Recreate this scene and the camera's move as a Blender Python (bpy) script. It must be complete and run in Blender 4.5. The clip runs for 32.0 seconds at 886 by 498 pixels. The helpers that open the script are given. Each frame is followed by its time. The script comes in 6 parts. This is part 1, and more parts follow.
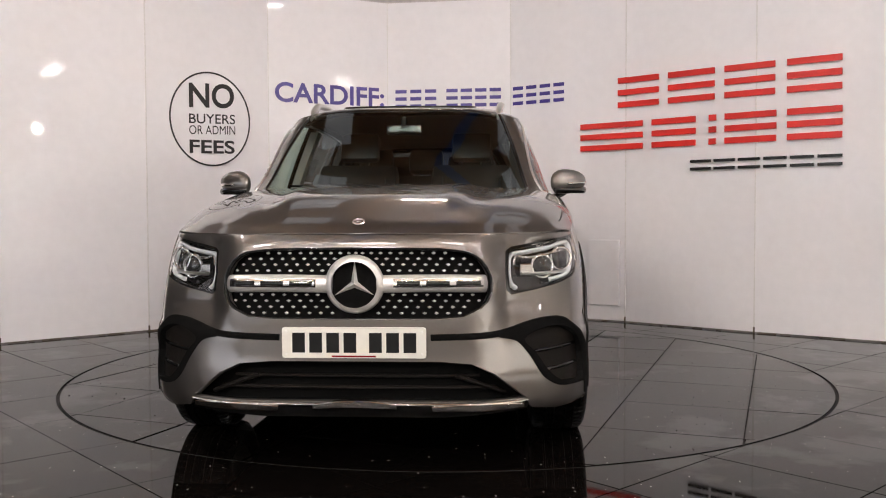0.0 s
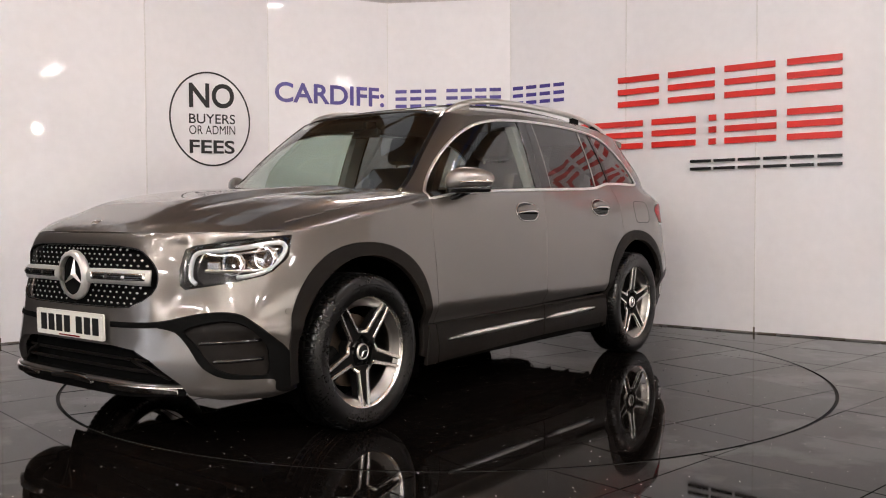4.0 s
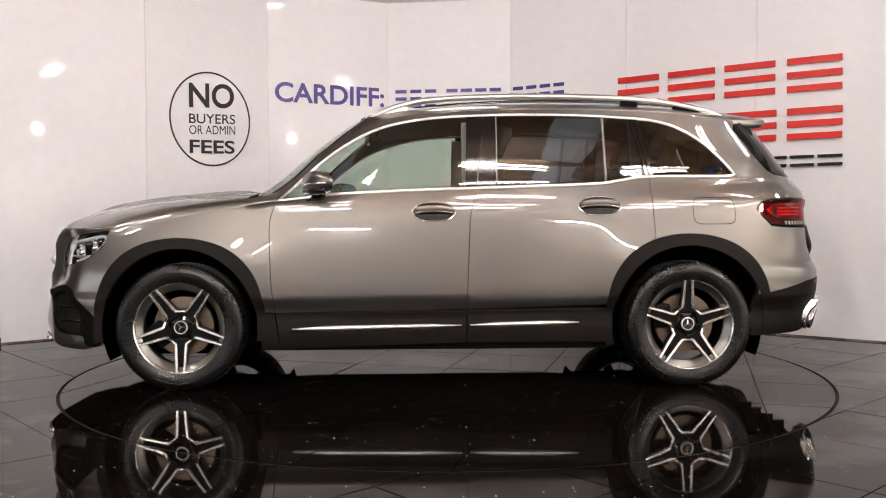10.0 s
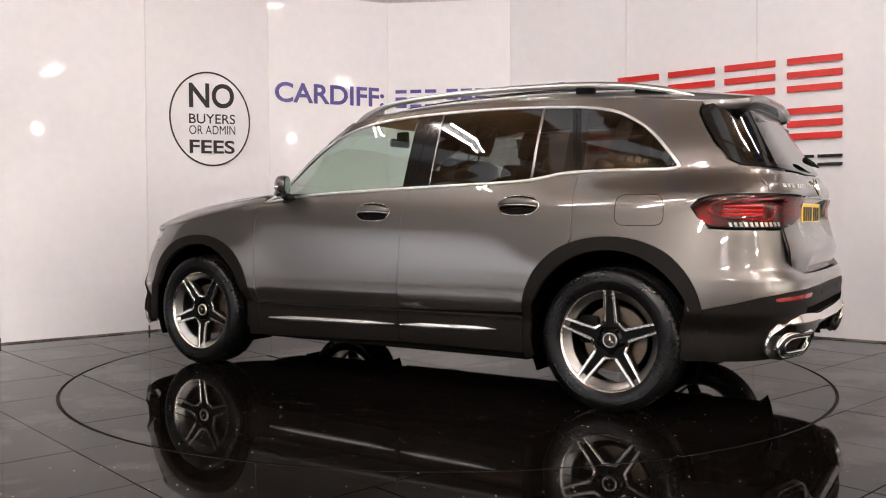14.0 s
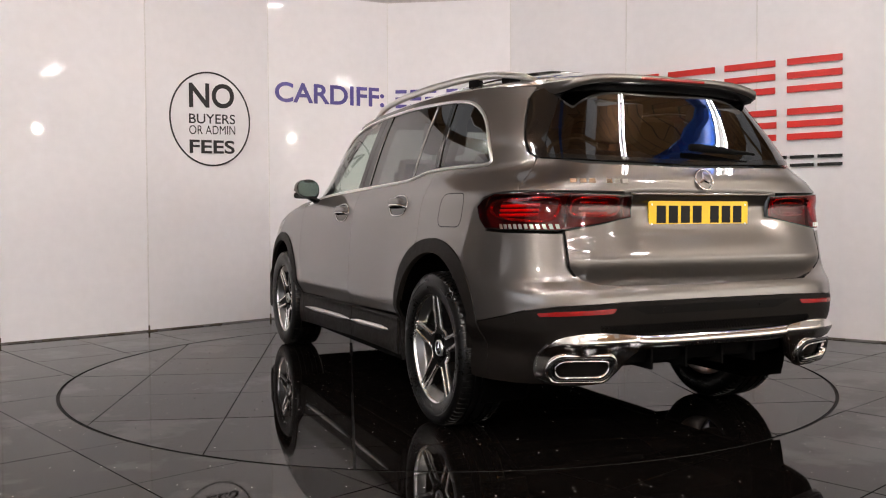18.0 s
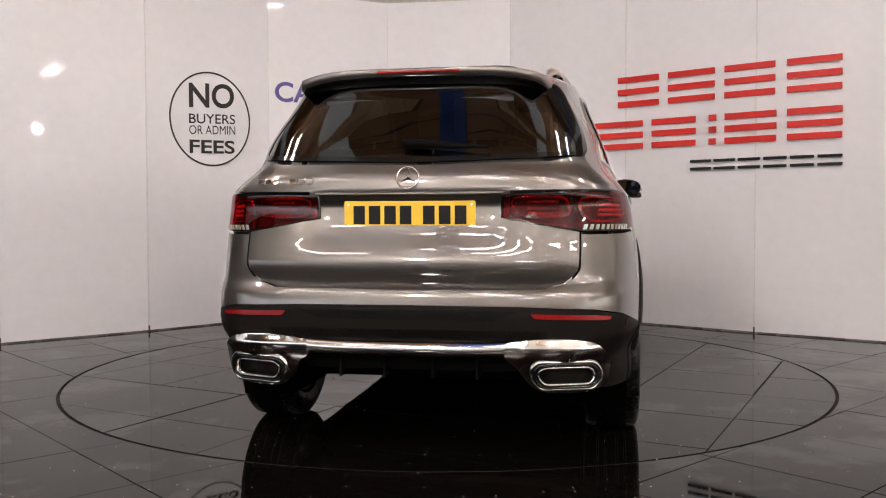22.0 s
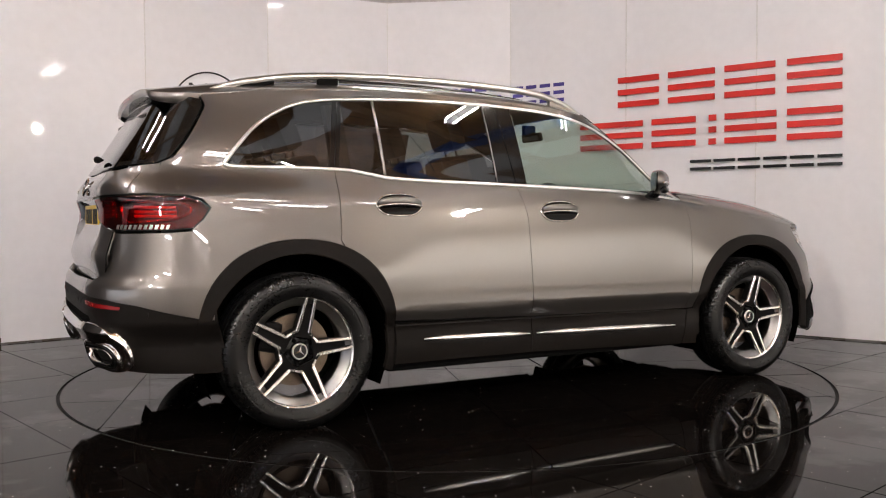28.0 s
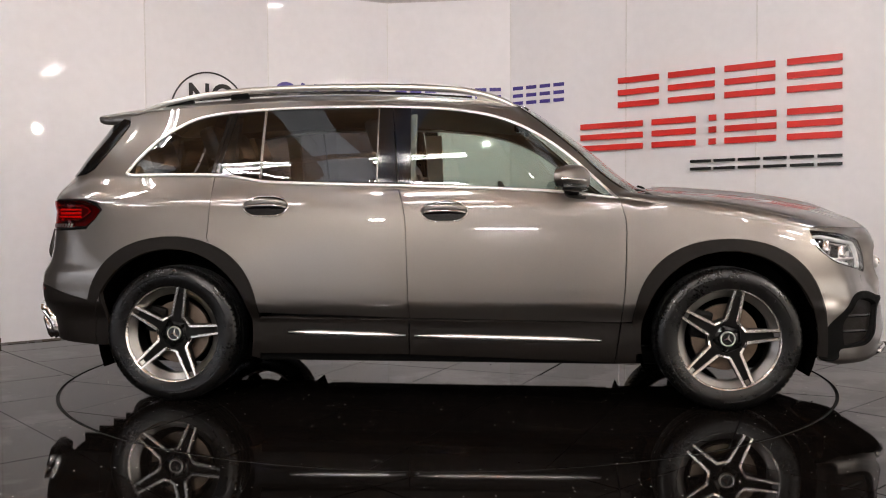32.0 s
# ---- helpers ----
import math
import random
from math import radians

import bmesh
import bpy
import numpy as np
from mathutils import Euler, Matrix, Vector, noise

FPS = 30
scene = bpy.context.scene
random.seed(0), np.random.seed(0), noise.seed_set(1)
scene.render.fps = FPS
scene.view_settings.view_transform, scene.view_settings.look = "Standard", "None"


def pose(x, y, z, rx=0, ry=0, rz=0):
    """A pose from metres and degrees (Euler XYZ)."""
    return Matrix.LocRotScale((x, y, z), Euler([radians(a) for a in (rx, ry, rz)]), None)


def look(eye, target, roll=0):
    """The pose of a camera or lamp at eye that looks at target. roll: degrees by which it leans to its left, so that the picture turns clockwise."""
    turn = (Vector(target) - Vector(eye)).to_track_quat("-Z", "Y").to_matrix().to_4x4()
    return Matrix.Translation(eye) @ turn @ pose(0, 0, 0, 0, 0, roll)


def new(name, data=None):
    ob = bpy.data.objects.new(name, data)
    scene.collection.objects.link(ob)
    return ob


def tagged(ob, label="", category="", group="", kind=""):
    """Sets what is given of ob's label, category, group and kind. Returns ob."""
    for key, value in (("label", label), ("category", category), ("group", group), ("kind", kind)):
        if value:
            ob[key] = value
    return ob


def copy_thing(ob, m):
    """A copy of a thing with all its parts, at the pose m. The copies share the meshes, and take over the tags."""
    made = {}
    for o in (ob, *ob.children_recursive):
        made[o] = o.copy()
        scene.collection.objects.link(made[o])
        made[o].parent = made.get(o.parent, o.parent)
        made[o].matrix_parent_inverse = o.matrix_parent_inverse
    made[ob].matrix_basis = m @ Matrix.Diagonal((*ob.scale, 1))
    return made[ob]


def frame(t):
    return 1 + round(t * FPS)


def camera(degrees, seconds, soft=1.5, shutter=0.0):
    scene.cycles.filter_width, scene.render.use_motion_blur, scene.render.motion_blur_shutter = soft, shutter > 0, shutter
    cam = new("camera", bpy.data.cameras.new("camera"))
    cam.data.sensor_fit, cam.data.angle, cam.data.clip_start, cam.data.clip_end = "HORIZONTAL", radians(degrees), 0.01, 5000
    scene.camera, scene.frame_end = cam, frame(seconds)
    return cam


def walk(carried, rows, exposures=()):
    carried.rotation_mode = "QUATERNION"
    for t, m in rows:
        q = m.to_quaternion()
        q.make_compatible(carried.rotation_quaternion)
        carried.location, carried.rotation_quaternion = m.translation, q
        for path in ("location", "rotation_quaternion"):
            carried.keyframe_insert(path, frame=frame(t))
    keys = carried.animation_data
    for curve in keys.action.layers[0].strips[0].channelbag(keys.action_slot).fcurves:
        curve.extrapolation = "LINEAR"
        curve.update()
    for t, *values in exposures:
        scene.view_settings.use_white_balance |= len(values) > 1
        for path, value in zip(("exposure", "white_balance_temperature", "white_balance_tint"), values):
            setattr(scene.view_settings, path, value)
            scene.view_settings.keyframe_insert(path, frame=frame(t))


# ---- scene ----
from mathutils.geometry import delaunay_2d_cdt

# ---- camera: it stands still on its tripod ----
EYE, AIM = (0, -5.5324, .9585), (-.0216, -.0361, .7574)
cam = camera(53.46, 32.0, soft=1.1)
walk(cam, [(0.0, look(EYE, AIM, -.184)), (32.0, look(EYE, AIM, -.184))], [(0.0, -.09), (3.0, -.09), (6.0, .05), (16.0, .05), (19.0, -.15), (32.0, -.17)])

# ---- world: a closed hall, so the sky only fills the cracks ----
world = bpy.data.worlds.new("world")
world.use_nodes = True
scene.world = world
world.node_tree.nodes["Background"].inputs[0].default_value = (.8, .85, 1, 1)
world.node_tree.nodes["Background"].inputs[1].default_value = .05
TUBE_GLOW = 140.0
FLOOD_WATTS = (300.0, 95.0)
# strengths of the warm and cool panels added behind the camera
PANEL_GLOW_WARM = 3.0
PANEL_GLOW_COOL = 1.9


# ---- materials ----
def material(name, color, rough=.5, metal=0.0, coat=0.0, grain=0.0, scale=20.0, bump=0.0, bump_scale=None, spec=.5, glow=0.0, coat_rough=.03, speck=None):
    """A Principled surface with variation at two scales, and fine relief."""
    m = bpy.data.materials.new(name)
    m.use_nodes = True
    nt = m.node_tree
    n, l = nt.nodes, nt.links
    b = n["Principled BSDF"]
    b.inputs["Base Color"].default_value = (*color, 1)
    b.inputs["Roughness"].default_value = rough
    b.inputs["Metallic"].default_value = metal
    b.inputs["Coat Weight"].default_value = coat
    b.inputs["Coat Roughness"].default_value = coat_rough
    b.inputs["Specular IOR Level"].default_value = spec
    if glow:
        b.inputs["Emission Color"].default_value = (*color, 1)
        b.inputs["Emission Strength"].default_value = glow
    pos = n.new("ShaderNodeTexCoord").outputs["Object"]
    if grain:
        fine, wide = n.new("ShaderNodeTexNoise"), n.new("ShaderNodeTexNoise")
        fine.inputs["Scale"].default_value, wide.inputs["Scale"].default_value = scale * 8, scale * .6
        fine.inputs["Detail"].default_value = wide.inputs["Detail"].default_value = 3
        l.new(pos, fine.inputs["Vector"]), l.new(pos, wide.inputs["Vector"])
        add = n.new("ShaderNodeMath")
        add.operation = "ADD"
        l.new(fine.outputs["Fac"], add.inputs[0]), l.new(wide.outputs["Fac"], add.inputs[1])
        ramp = n.new("ShaderNodeMapRange")
        ramp.inputs["From Min"].default_value, ramp.inputs["From Max"].default_value = .7, 1.3
        ramp.inputs["To Min"].default_value, ramp.inputs["To Max"].default_value = 1 - grain, 1 + grain
        l.new(add.outputs[0], ramp.inputs["Value"])
        mul = n.new("ShaderNodeVectorMath")
        mul.operation = "SCALE"
        mul.inputs[0].default_value = color
        l.new(ramp.outputs[0], mul.inputs["Scale"])
        l.new(mul.outputs[0], b.inputs["Base Color"])
        rr = n.new("ShaderNodeMapRange")
        rr.inputs["From Min"].default_value, rr.inputs["From Max"].default_value = .7, 1.3
        rr.inputs["To Min"].default_value, rr.inputs["To Max"].default_value = max(.01, rough * (1 - grain)), min(1, rough * (1 + grain))
        l.new(add.outputs[0], rr.inputs["Value"]), l.new(rr.outputs[0], b.inputs["Roughness"])
    if bump:
        t = n.new("ShaderNodeTexNoise")
        t.inputs["Scale"].default_value = bump_scale or scale * 10
        t.inputs["Detail"].default_value = 4
        l.new(pos, t.inputs["Vector"])
        bm = n.new("ShaderNodeBump")
        bm.inputs["Strength"].default_value, bm.inputs["Distance"].default_value = bump, .002
        l.new(t.outputs["Fac"], bm.inputs["Height"]), l.new(bm.outputs[0], b.inputs["Normal"])
    if speck:
        size, share, tone = speck
        v = n.new("ShaderNodeTexVoronoi")
        v.inputs["Scale"].default_value = size
        l.new(pos, v.inputs["Vector"])
        near = n.new("ShaderNodeMath")
        near.operation = "LESS_THAN"
        near.inputs[1].default_value = .11
        l.new(v.outputs["Distance"], near.inputs[0])
        sep = n.new("ShaderNodeSeparateColor")
        l.new(v.outputs["Color"], sep.inputs[0])
        few = n.new("ShaderNodeMath")
        few.operation = "LESS_THAN"
        few.inputs[1].default_value = share
        l.new(sep.outputs[0], few.inputs[0])
        both = n.new("ShaderNodeMath")
        both.operation = "MULTIPLY"
        l.new(near.outputs[0], both.inputs[0]), l.new(few.outputs[0], both.inputs[1])
        mix = n.new("ShaderNodeMix")
        mix.data_type = "RGBA"
        mix.inputs["A"].default_value = (*color, 1)
        if grain:
            l.new(mul.outputs[0], mix.inputs["A"])
        mix.inputs["B"].default_value = (*tone, 1)
        l.new(both.outputs[0], mix.inputs["Factor"]), l.new(mix.outputs["Result"], b.inputs["Base Color"])
    return m


def glass(name, tint, gloss=1.0, rough=0.0):
    """A pane: tinted and clear, with a mirror coat that follows Fresnel."""
    m = bpy.data.materials.new(name)
    m.use_nodes = True
    n, l = m.node_tree.nodes, m.node_tree.links
    n.remove(n["Principled BSDF"])
    clear, shine, mix, fres = (n.new("ShaderNodeBsdfTransparent"), n.new("ShaderNodeBsdfGlossy"), n.new("ShaderNodeMixShader"), n.new("ShaderNodeLayerWeight"))
    clear.inputs[0].default_value = (*tint, 1)
    shine.inputs["Color"].default_value = (gloss, gloss, gloss, 1)
    shine.inputs["Roughness"].default_value = rough
    fres.inputs["Blend"].default_value = .5
    power, scale = n.new("ShaderNodeMath"), n.new("ShaderNodeMapRange")
    power.operation, power.inputs[1].default_value = "POWER", 5.0
    scale.inputs["To Min"].default_value, scale.inputs["To Max"].default_value = .085, 1.0
    l.new(fres.outputs["Facing"], power.inputs[0]), l.new(power.outputs[0], scale.inputs["Value"])
    l.new(scale.outputs[0], mix.inputs[0]), l.new(clear.outputs[0], mix.inputs[1]), l.new(shine.outputs[0], mix.inputs[2])
    l.new(mix.outputs[0], n["Material Output"].inputs[0])
    return m


def planks(name, color, width):
    """Boarded ceiling: brown boards, each a little different, with dark joints."""
    m = material(name, color, .6, grain=.25, scale=2.0)
    n, l = m.node_tree.nodes, m.node_tree.links
    pos = [x for x in n if x.type == "TEX_COORD"][0].outputs["Object"]
    w = n.new("ShaderNodeTexBrick")
    w.inputs["Scale"].default_value = 1 / width
    w.inputs["Brick Width"].default_value, w.inputs["Row Height"].default_value, w.inputs["Mortar Size"].default_value = 14, 1, .04
    w.inputs["Color1"].default_value = (*color, 1)
    w.inputs["Color2"].default_value = (color[0] * .65, color[1] * .6, color[2] * .55, 1)
    w.inputs["Mortar"].default_value = (.02, .015, .01, 1)
    l.new(pos, w.inputs["Vector"]), l.new(w.outputs["Color"], n["Principled BSDF"].inputs["Base Color"])
    return m


WALL_WHITE = material("gloss_white_panel", (.778, .760, .778), .5, grain=.03, scale=1.5, bump=.0025, bump_scale=1.2, coat=.40, coat_rough=.006, spec=.12)
WALL_JOINT = material("panel_joint", (.68, .66, .65), .4, grain=.1, scale=6)
SCUFF = material("scuffed_base", (.10, .075, .05), .8, grain=.4, scale=30)
TILE = material("black_gloss_tile", (.0042, .0032, .0027), .032, grain=.30, scale=3, bump=.016, bump_scale=2.2, spec=.135, speck=(36, .10, (.9, .88, .86)))


def wet(m, dry, film):
    """A thin film of water in patches: a stronger mirror with a fine ripple at its edges."""
    n, l = m.node_tree.nodes, m.node_tree.links
    pos = [x for x in n if x.type == "TEX_COORD"][0].outputs["Object"]
    t, r = n.new("ShaderNodeTexNoise"), n.new("ShaderNodeMapRange")
    t.inputs["Scale"].default_value, t.inputs["Detail"].default_value, t.inputs["Roughness"].default_value = 1.3, 7, .62
    r.inputs["From Min"].default_value, r.inputs["From Max"].default_value = .54, .60
    r.inputs["To Min"].default_value, r.inputs["To Max"].default_value = dry, film
    l.new(pos, t.inputs["Vector"]), l.new(t.outputs["Fac"], r.inputs["Value"])
    l.new(r.outputs[0], n["Principled BSDF"].inputs["Specular IOR Level"])
    return m


wet(TILE, .105, .23)
WATER = material("water_drop", (.004, .004, .004), .02, grain=.05, scale=40)
GROUT = material("dark_joint", (.004, .004, .004), .7, grain=.2, scale=20)
GAP = material("turntable_gap", (.003, .003, .003), .9, grain=.2, scale=20)
CEILING = planks("brown_boards", (.38, .20, .085), .18)
TIMBER = material("laminated_timber", (.44, .26, .12), .5, grain=.3, scale=4)
SKYLIGHT = material("grey_roof_sheet", (.66, .67, .70), .5, grain=.12, scale=3, glow=.45)
BLUE_STEEL = material("blue_painted_steel", (.02, .09, .42), .35, grain=.15, scale=5)
HALL = material("hall_cladding", (.55, .52, .50), .6, grain=.15, scale=2)


def panel_glow(name, color, glow, ramps):
    """Glow for panels added out of view: brightest at head height, fading towards their edges."""
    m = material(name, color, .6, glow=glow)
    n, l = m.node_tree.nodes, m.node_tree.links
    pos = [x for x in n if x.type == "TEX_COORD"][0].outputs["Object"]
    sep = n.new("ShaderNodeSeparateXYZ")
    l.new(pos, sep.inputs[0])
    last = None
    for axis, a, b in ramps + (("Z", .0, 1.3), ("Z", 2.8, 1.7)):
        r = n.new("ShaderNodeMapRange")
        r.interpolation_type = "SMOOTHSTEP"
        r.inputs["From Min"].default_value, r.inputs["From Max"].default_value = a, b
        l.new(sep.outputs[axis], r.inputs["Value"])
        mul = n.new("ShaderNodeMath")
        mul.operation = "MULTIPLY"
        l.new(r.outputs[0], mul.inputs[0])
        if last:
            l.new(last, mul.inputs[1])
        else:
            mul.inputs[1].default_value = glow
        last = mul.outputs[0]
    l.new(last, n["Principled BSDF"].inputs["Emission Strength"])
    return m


# warm from the right, cool from the left: made-up sources for the paint
GLOW_WARM = panel_glow("warm_glow_panel", (1.0, .92, .83), PANEL_GLOW_WARM, (("X", 3.5, 10.0), ("Y", 0.0, -7.0)))
GLOW_COOL = panel_glow("cool_glow_panel", (.93, .94, 1.0), PANEL_GLOW_COOL, (("X", -3.5, -7.0), ("Y", -2.5, -7.0)))
# near-black against HALL, so that unseen walls leave the car's reflections dark
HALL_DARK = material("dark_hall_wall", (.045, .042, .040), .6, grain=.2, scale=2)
HALL_FLOOR = material("dark_floor", (.02, .0185, .018), .08, grain=.2, scale=3, spec=.34)
TUBE = material("tube_light", (1.0, .945, .92), .5, glow=TUBE_GLOW)
FITTING = material("white_fitting", (.7, .7, .68), .4, grain=.05, scale=10)
RED_SIGN = material("red_acrylic", (.62, .022, .015), .3, grain=.06, scale=10)
BLACK_SIGN = material("black_acrylic", (.012, .012, .012), .25, grain=.1, scale=10)
VIOLET_INK = material("violet_blue_vinyl", (.05, .032, .22), .4, grain=.1, scale=10)
BLACK_INK = material("black_vinyl", (.014, .013, .013), .4, grain=.1, scale=10)


# ---- mesh helpers ----
def part(name, verts, faces, mat, parent=None, label="", smooth=True, normals=None):
    me = bpy.data.meshes.new(name)
    me.from_pydata([tuple(v) for v in verts], [], faces)
    mats = mat if isinstance(mat, (list, tuple)) else [mat]
    for x in mats:
        me.materials.append(x)
    if smooth:
        me.polygons.foreach_set("use_smooth", [True] * len(me.polygons))
    if normals:
        me.normals_split_custom_set_from_vertices(normals)
    me.update()
    ob = new(name, me)
    if parent:
        ob.parent = parent
    if label:
        tagged(ob, label)
    return ob


class Build:
    """Collects simple solids into one mesh."""

    def __init__(self):
        self.v, self.f = [], []

    def add(self, verts, faces):
        k = len(self.v)
        self.v += [tuple(p) for p in verts]
        self.f += [tuple(i + k for i in f) for f in faces]
        return self

    def box(self, size, m=Matrix(), bevel=0.0):
        bm = bmesh.new()
        bmesh.ops.create_cube(bm, size=1, matrix=Matrix.Diagonal((*size, 1)))
        if bevel:
            bmesh.ops.bevel(bm, geom=bm.edges[:], offset=bevel, segments=2, profile=.6, affect="EDGES", clamp_overlap=True)
        bm.verts.ensure_lookup_table()
        self.add([m @ v.co for v in bm.verts], [[v.index for v in f.verts] for f in bm.faces])
        bm.free()
        return self

    def lathe(self, prof, m=Matrix(), n=48, closed=False, axis="Y"):
        """Turns (radius, height) pairs round an axis."""
        vs, fs, k = [], [], len(prof)
        for i in range(n):
            a = 2 * math.pi * i / n
            for r, h in prof:
                p = (r * math.cos(a), h, r * math.sin(a)) if axis == "Y" else (r * math.cos(a), r * math.sin(a), h)
                vs.append(m @ Vector(p))
        for i in range(n):
            j = (i + 1) % n
            for q in range(k if closed else k - 1):
                r = (q + 1) % k
                fs.append((i * k + q, i * k + r, j * k + r, j * k + q))
        return self.add(vs, fs)

    def tube(self, path, rx, rz, n=10, up=(0, 0, 1), taper=None, cap=True):
        """Sweeps an ellipse along a path."""
        path = [Vector(p) for p in path]
        vs, fs = [], []
        for i, p in enumerate(path):
            t = (path[min(i + 1, len(path) - 1)] - path[max(i - 1, 0)]).normalized()
            sx = t.cross(Vector(up)).normalized()
            sz = sx.cross(t).normalized()
            k = taper[i] if taper else 1.0
            for j in range(n):
                a = 2 * math.pi * j / n
                vs.append(p + sx * rx * k * math.cos(a) + sz * rz * k * math.sin(a))
        for i in range(len(path) - 1):
            for j in range(n):
                q = (j + 1) % n
                fs.append((i * n + j, i * n + q, (i + 1) * n + q, (i + 1) * n + j))
        if cap:
            fs.append(tuple(reversed(range(n))))
            fs.append(tuple(range((len(path) - 1) * n, len(path) * n)))
        return self.add(vs, fs)

    def prism(self, outline, lo, hi, m=Matrix()):
        """A flat outline (a, b) given a thickness along the third axis."""
        n = len(outline)
        vs = [m @ Vector((a, b, lo)) for a, b in outline] + [m @ Vector((a, b, hi)) for a, b in outline]
        fs = [tuple(reversed(range(n))), tuple(range(n, 2 * n))] + [(i, (i + 1) % n, n + (i + 1) % n, n + i) for i in range(n)]
        return self.add(vs, fs)

    def make(self, name, mat, parent=None, label="", smooth=False):
        ob = part(name, self.v, self.f, mat, parent, label, smooth)
        if smooth == "auto":
            ob.data.set_sharp_from_angle(angle=radians(35))
        return ob


def thing(name, label, category, m=Matrix(), group="", kind=""):
    ob = new(name)
    ob.empty_display_size = .2
    ob.matrix_basis = m
    return tagged(ob, label, category, group, kind)


def lettering(text, size_x, size_z, bold=0.0):
    """The built-in font's outline of a word, filled, scaled to a width and a height: points (across, up) and faces."""
    cu = bpy.data.curves.new("word", "FONT")
    cu.body, cu.resolution_u, cu.offset = text, 5, bold
    ob = bpy.data.objects.new("word", cu)
    scene.collection.objects.link(ob)
    bpy.context.view_layer.update()
    me = bpy.data.meshes.new_from_object(ob.evaluated_get(bpy.context.evaluated_depsgraph_get()))
    pts = [(v.co.x, v.co.y) for v in me.vertices]
    fs = [tuple(p.vertices) for p in me.polygons]
    bpy.data.objects.remove(ob), bpy.data.meshes.remove(me), bpy.data.curves.remove(cu)
    x0, x1 = min(p[0] for p in pts), max(p[0] for p in pts)
    z0, z1 = min(p[1] for p in pts), max(p[1] for p in pts)
    return [((x - x0) / (x1 - x0) * size_x, (z - z0) / (z1 - z0) * size_z) for x, z in pts], fs


# ---- the curved showroom wall ----
WALL_PLAN = [(-3.82, .69), (-3.39, 1.10), (-2.51, 1.85), (-1.66, 2.73), (-.58, 3.25), (.63, 3.08), (1.61, 2.39), (2.51, 1.635), (3.45, .95), (4.33, .18), (5.05, -.72)]
WALL_TOP = 3.07
WALL_RUN = [0.0]
for a, b in zip(WALL_PLAN, WALL_PLAN[1:]):
    WALL_RUN.append(WALL_RUN[-1] + math.dist(a, b))
RUN_SHIFT = WALL_RUN[1] - 1.175   # distances along the wall are counted from a joint beyond its left end


def wall_point(s, z, out=0.0):
    """A point on the wall's face: s along it, z up, out from it towards the turntable."""
    s += RUN_SHIFT
    i = max(i for i in range(len(WALL_PLAN) - 1) if WALL_RUN[i] <= s or i == 0)
    a, b = Vector(WALL_PLAN[i]), Vector(WALL_PLAN[i + 1])
    d = (b - a).normalized()
    p = a + d * (s - WALL_RUN[i]) + Vector((d.y, -d.x)) * out
    return Vector((p.x, p.y, z))


def build_wall():
    for i, (a, b) in enumerate(zip(WALL_PLAN, WALL_PLAN[1:])):
        a, b = Vector(a), Vector(b)
        d = (b - a).normalized()
        n = Vector((d.y, -d.x))
        w = (b - a).length
        m = Matrix(((d.x, -n.x, 0, a.x), (d.y, -n.y, 0, a.y), (0, 0, 1, 0), (0, 0, 0, 1)))
        wall = thing("wall_%d" % (i + 1), "glossy white showroom wall panel with a pale joint", "wall", m, kind="structure")
        Build().box((w - .004, .06, WALL_TOP - .012), pose(w / 2, .031, WALL_TOP / 2 + .006), .002).make("panel", WALL_WHITE, wall)
        Build().box((.011, .05, WALL_TOP - .02), pose(0, .022, WALL_TOP / 2), .002).make("joint_strip", WALL_JOINT, wall)
        rng = random.Random(i + 3)
        foot = Build()
        for k in range(7):
            c = rng.uniform(.02, .4) if k % 2 else rng.uniform(0, w - .2)
            l = rng.uniform(.03, .16)
            foot.box((l, .006, rng.uniform(.003, .010)), pose(min(c, w - .1), -.002, .006))
        foot.box((.014, .008, .05), pose(0, -.003, .026), .002)
        foot.make("scuffed_edge", SCUFF, wall, "brown scuffed lower edge")


build_wall()
hatch = thing("access_panel", "white recessed access hatch low in the wall", "panel")
hp = [wall_point(s, z, o) for s, z, o in [(6.82, .145, .004), (7.125, .145, .004), (7.125, .745, .004), (6.82, .745, .004)]]
hq = [wall_point(s, z, .022) for s, z in [(6.825, .15), (7.12, .15), (7.12, .74), (6.825, .74)]]
part("panel", hp + hq, [(4, 5, 6, 7), (0, 1, 5, 4), (1, 2, 6, 5), (2, 3, 7, 6), (3, 0, 4, 7)], WALL_WHITE, hatch, smooth=False)


def wall_shape(name, outline, mat, parent, lo=.002, hi=.004):
    """A flat shape cut out and fixed to the wall; outline in (along, up), bent with the panels."""
    n = len(outline)
    vs = [wall_point(s, z, lo) for s, z in outline] + [wall_point(s, z, hi) for s, z in outline]
    fs = [tuple(range(n, 2 * n))] + [(i, (i + 1) % n, n + (i + 1) % n, n + i) for i in range(n)]
    return part(name, vs, fs, mat, parent, smooth=False)


def wall_word(name, text, s, z, w, h, mat, parent, slope=0.0, bold=0.0):
    pts, fs = lettering(text, w, h, bold)
    return part(name, [wall_point(s + a, z + b + slope * a, .004) for a, b in pts], fs, mat, parent, smooth=False)


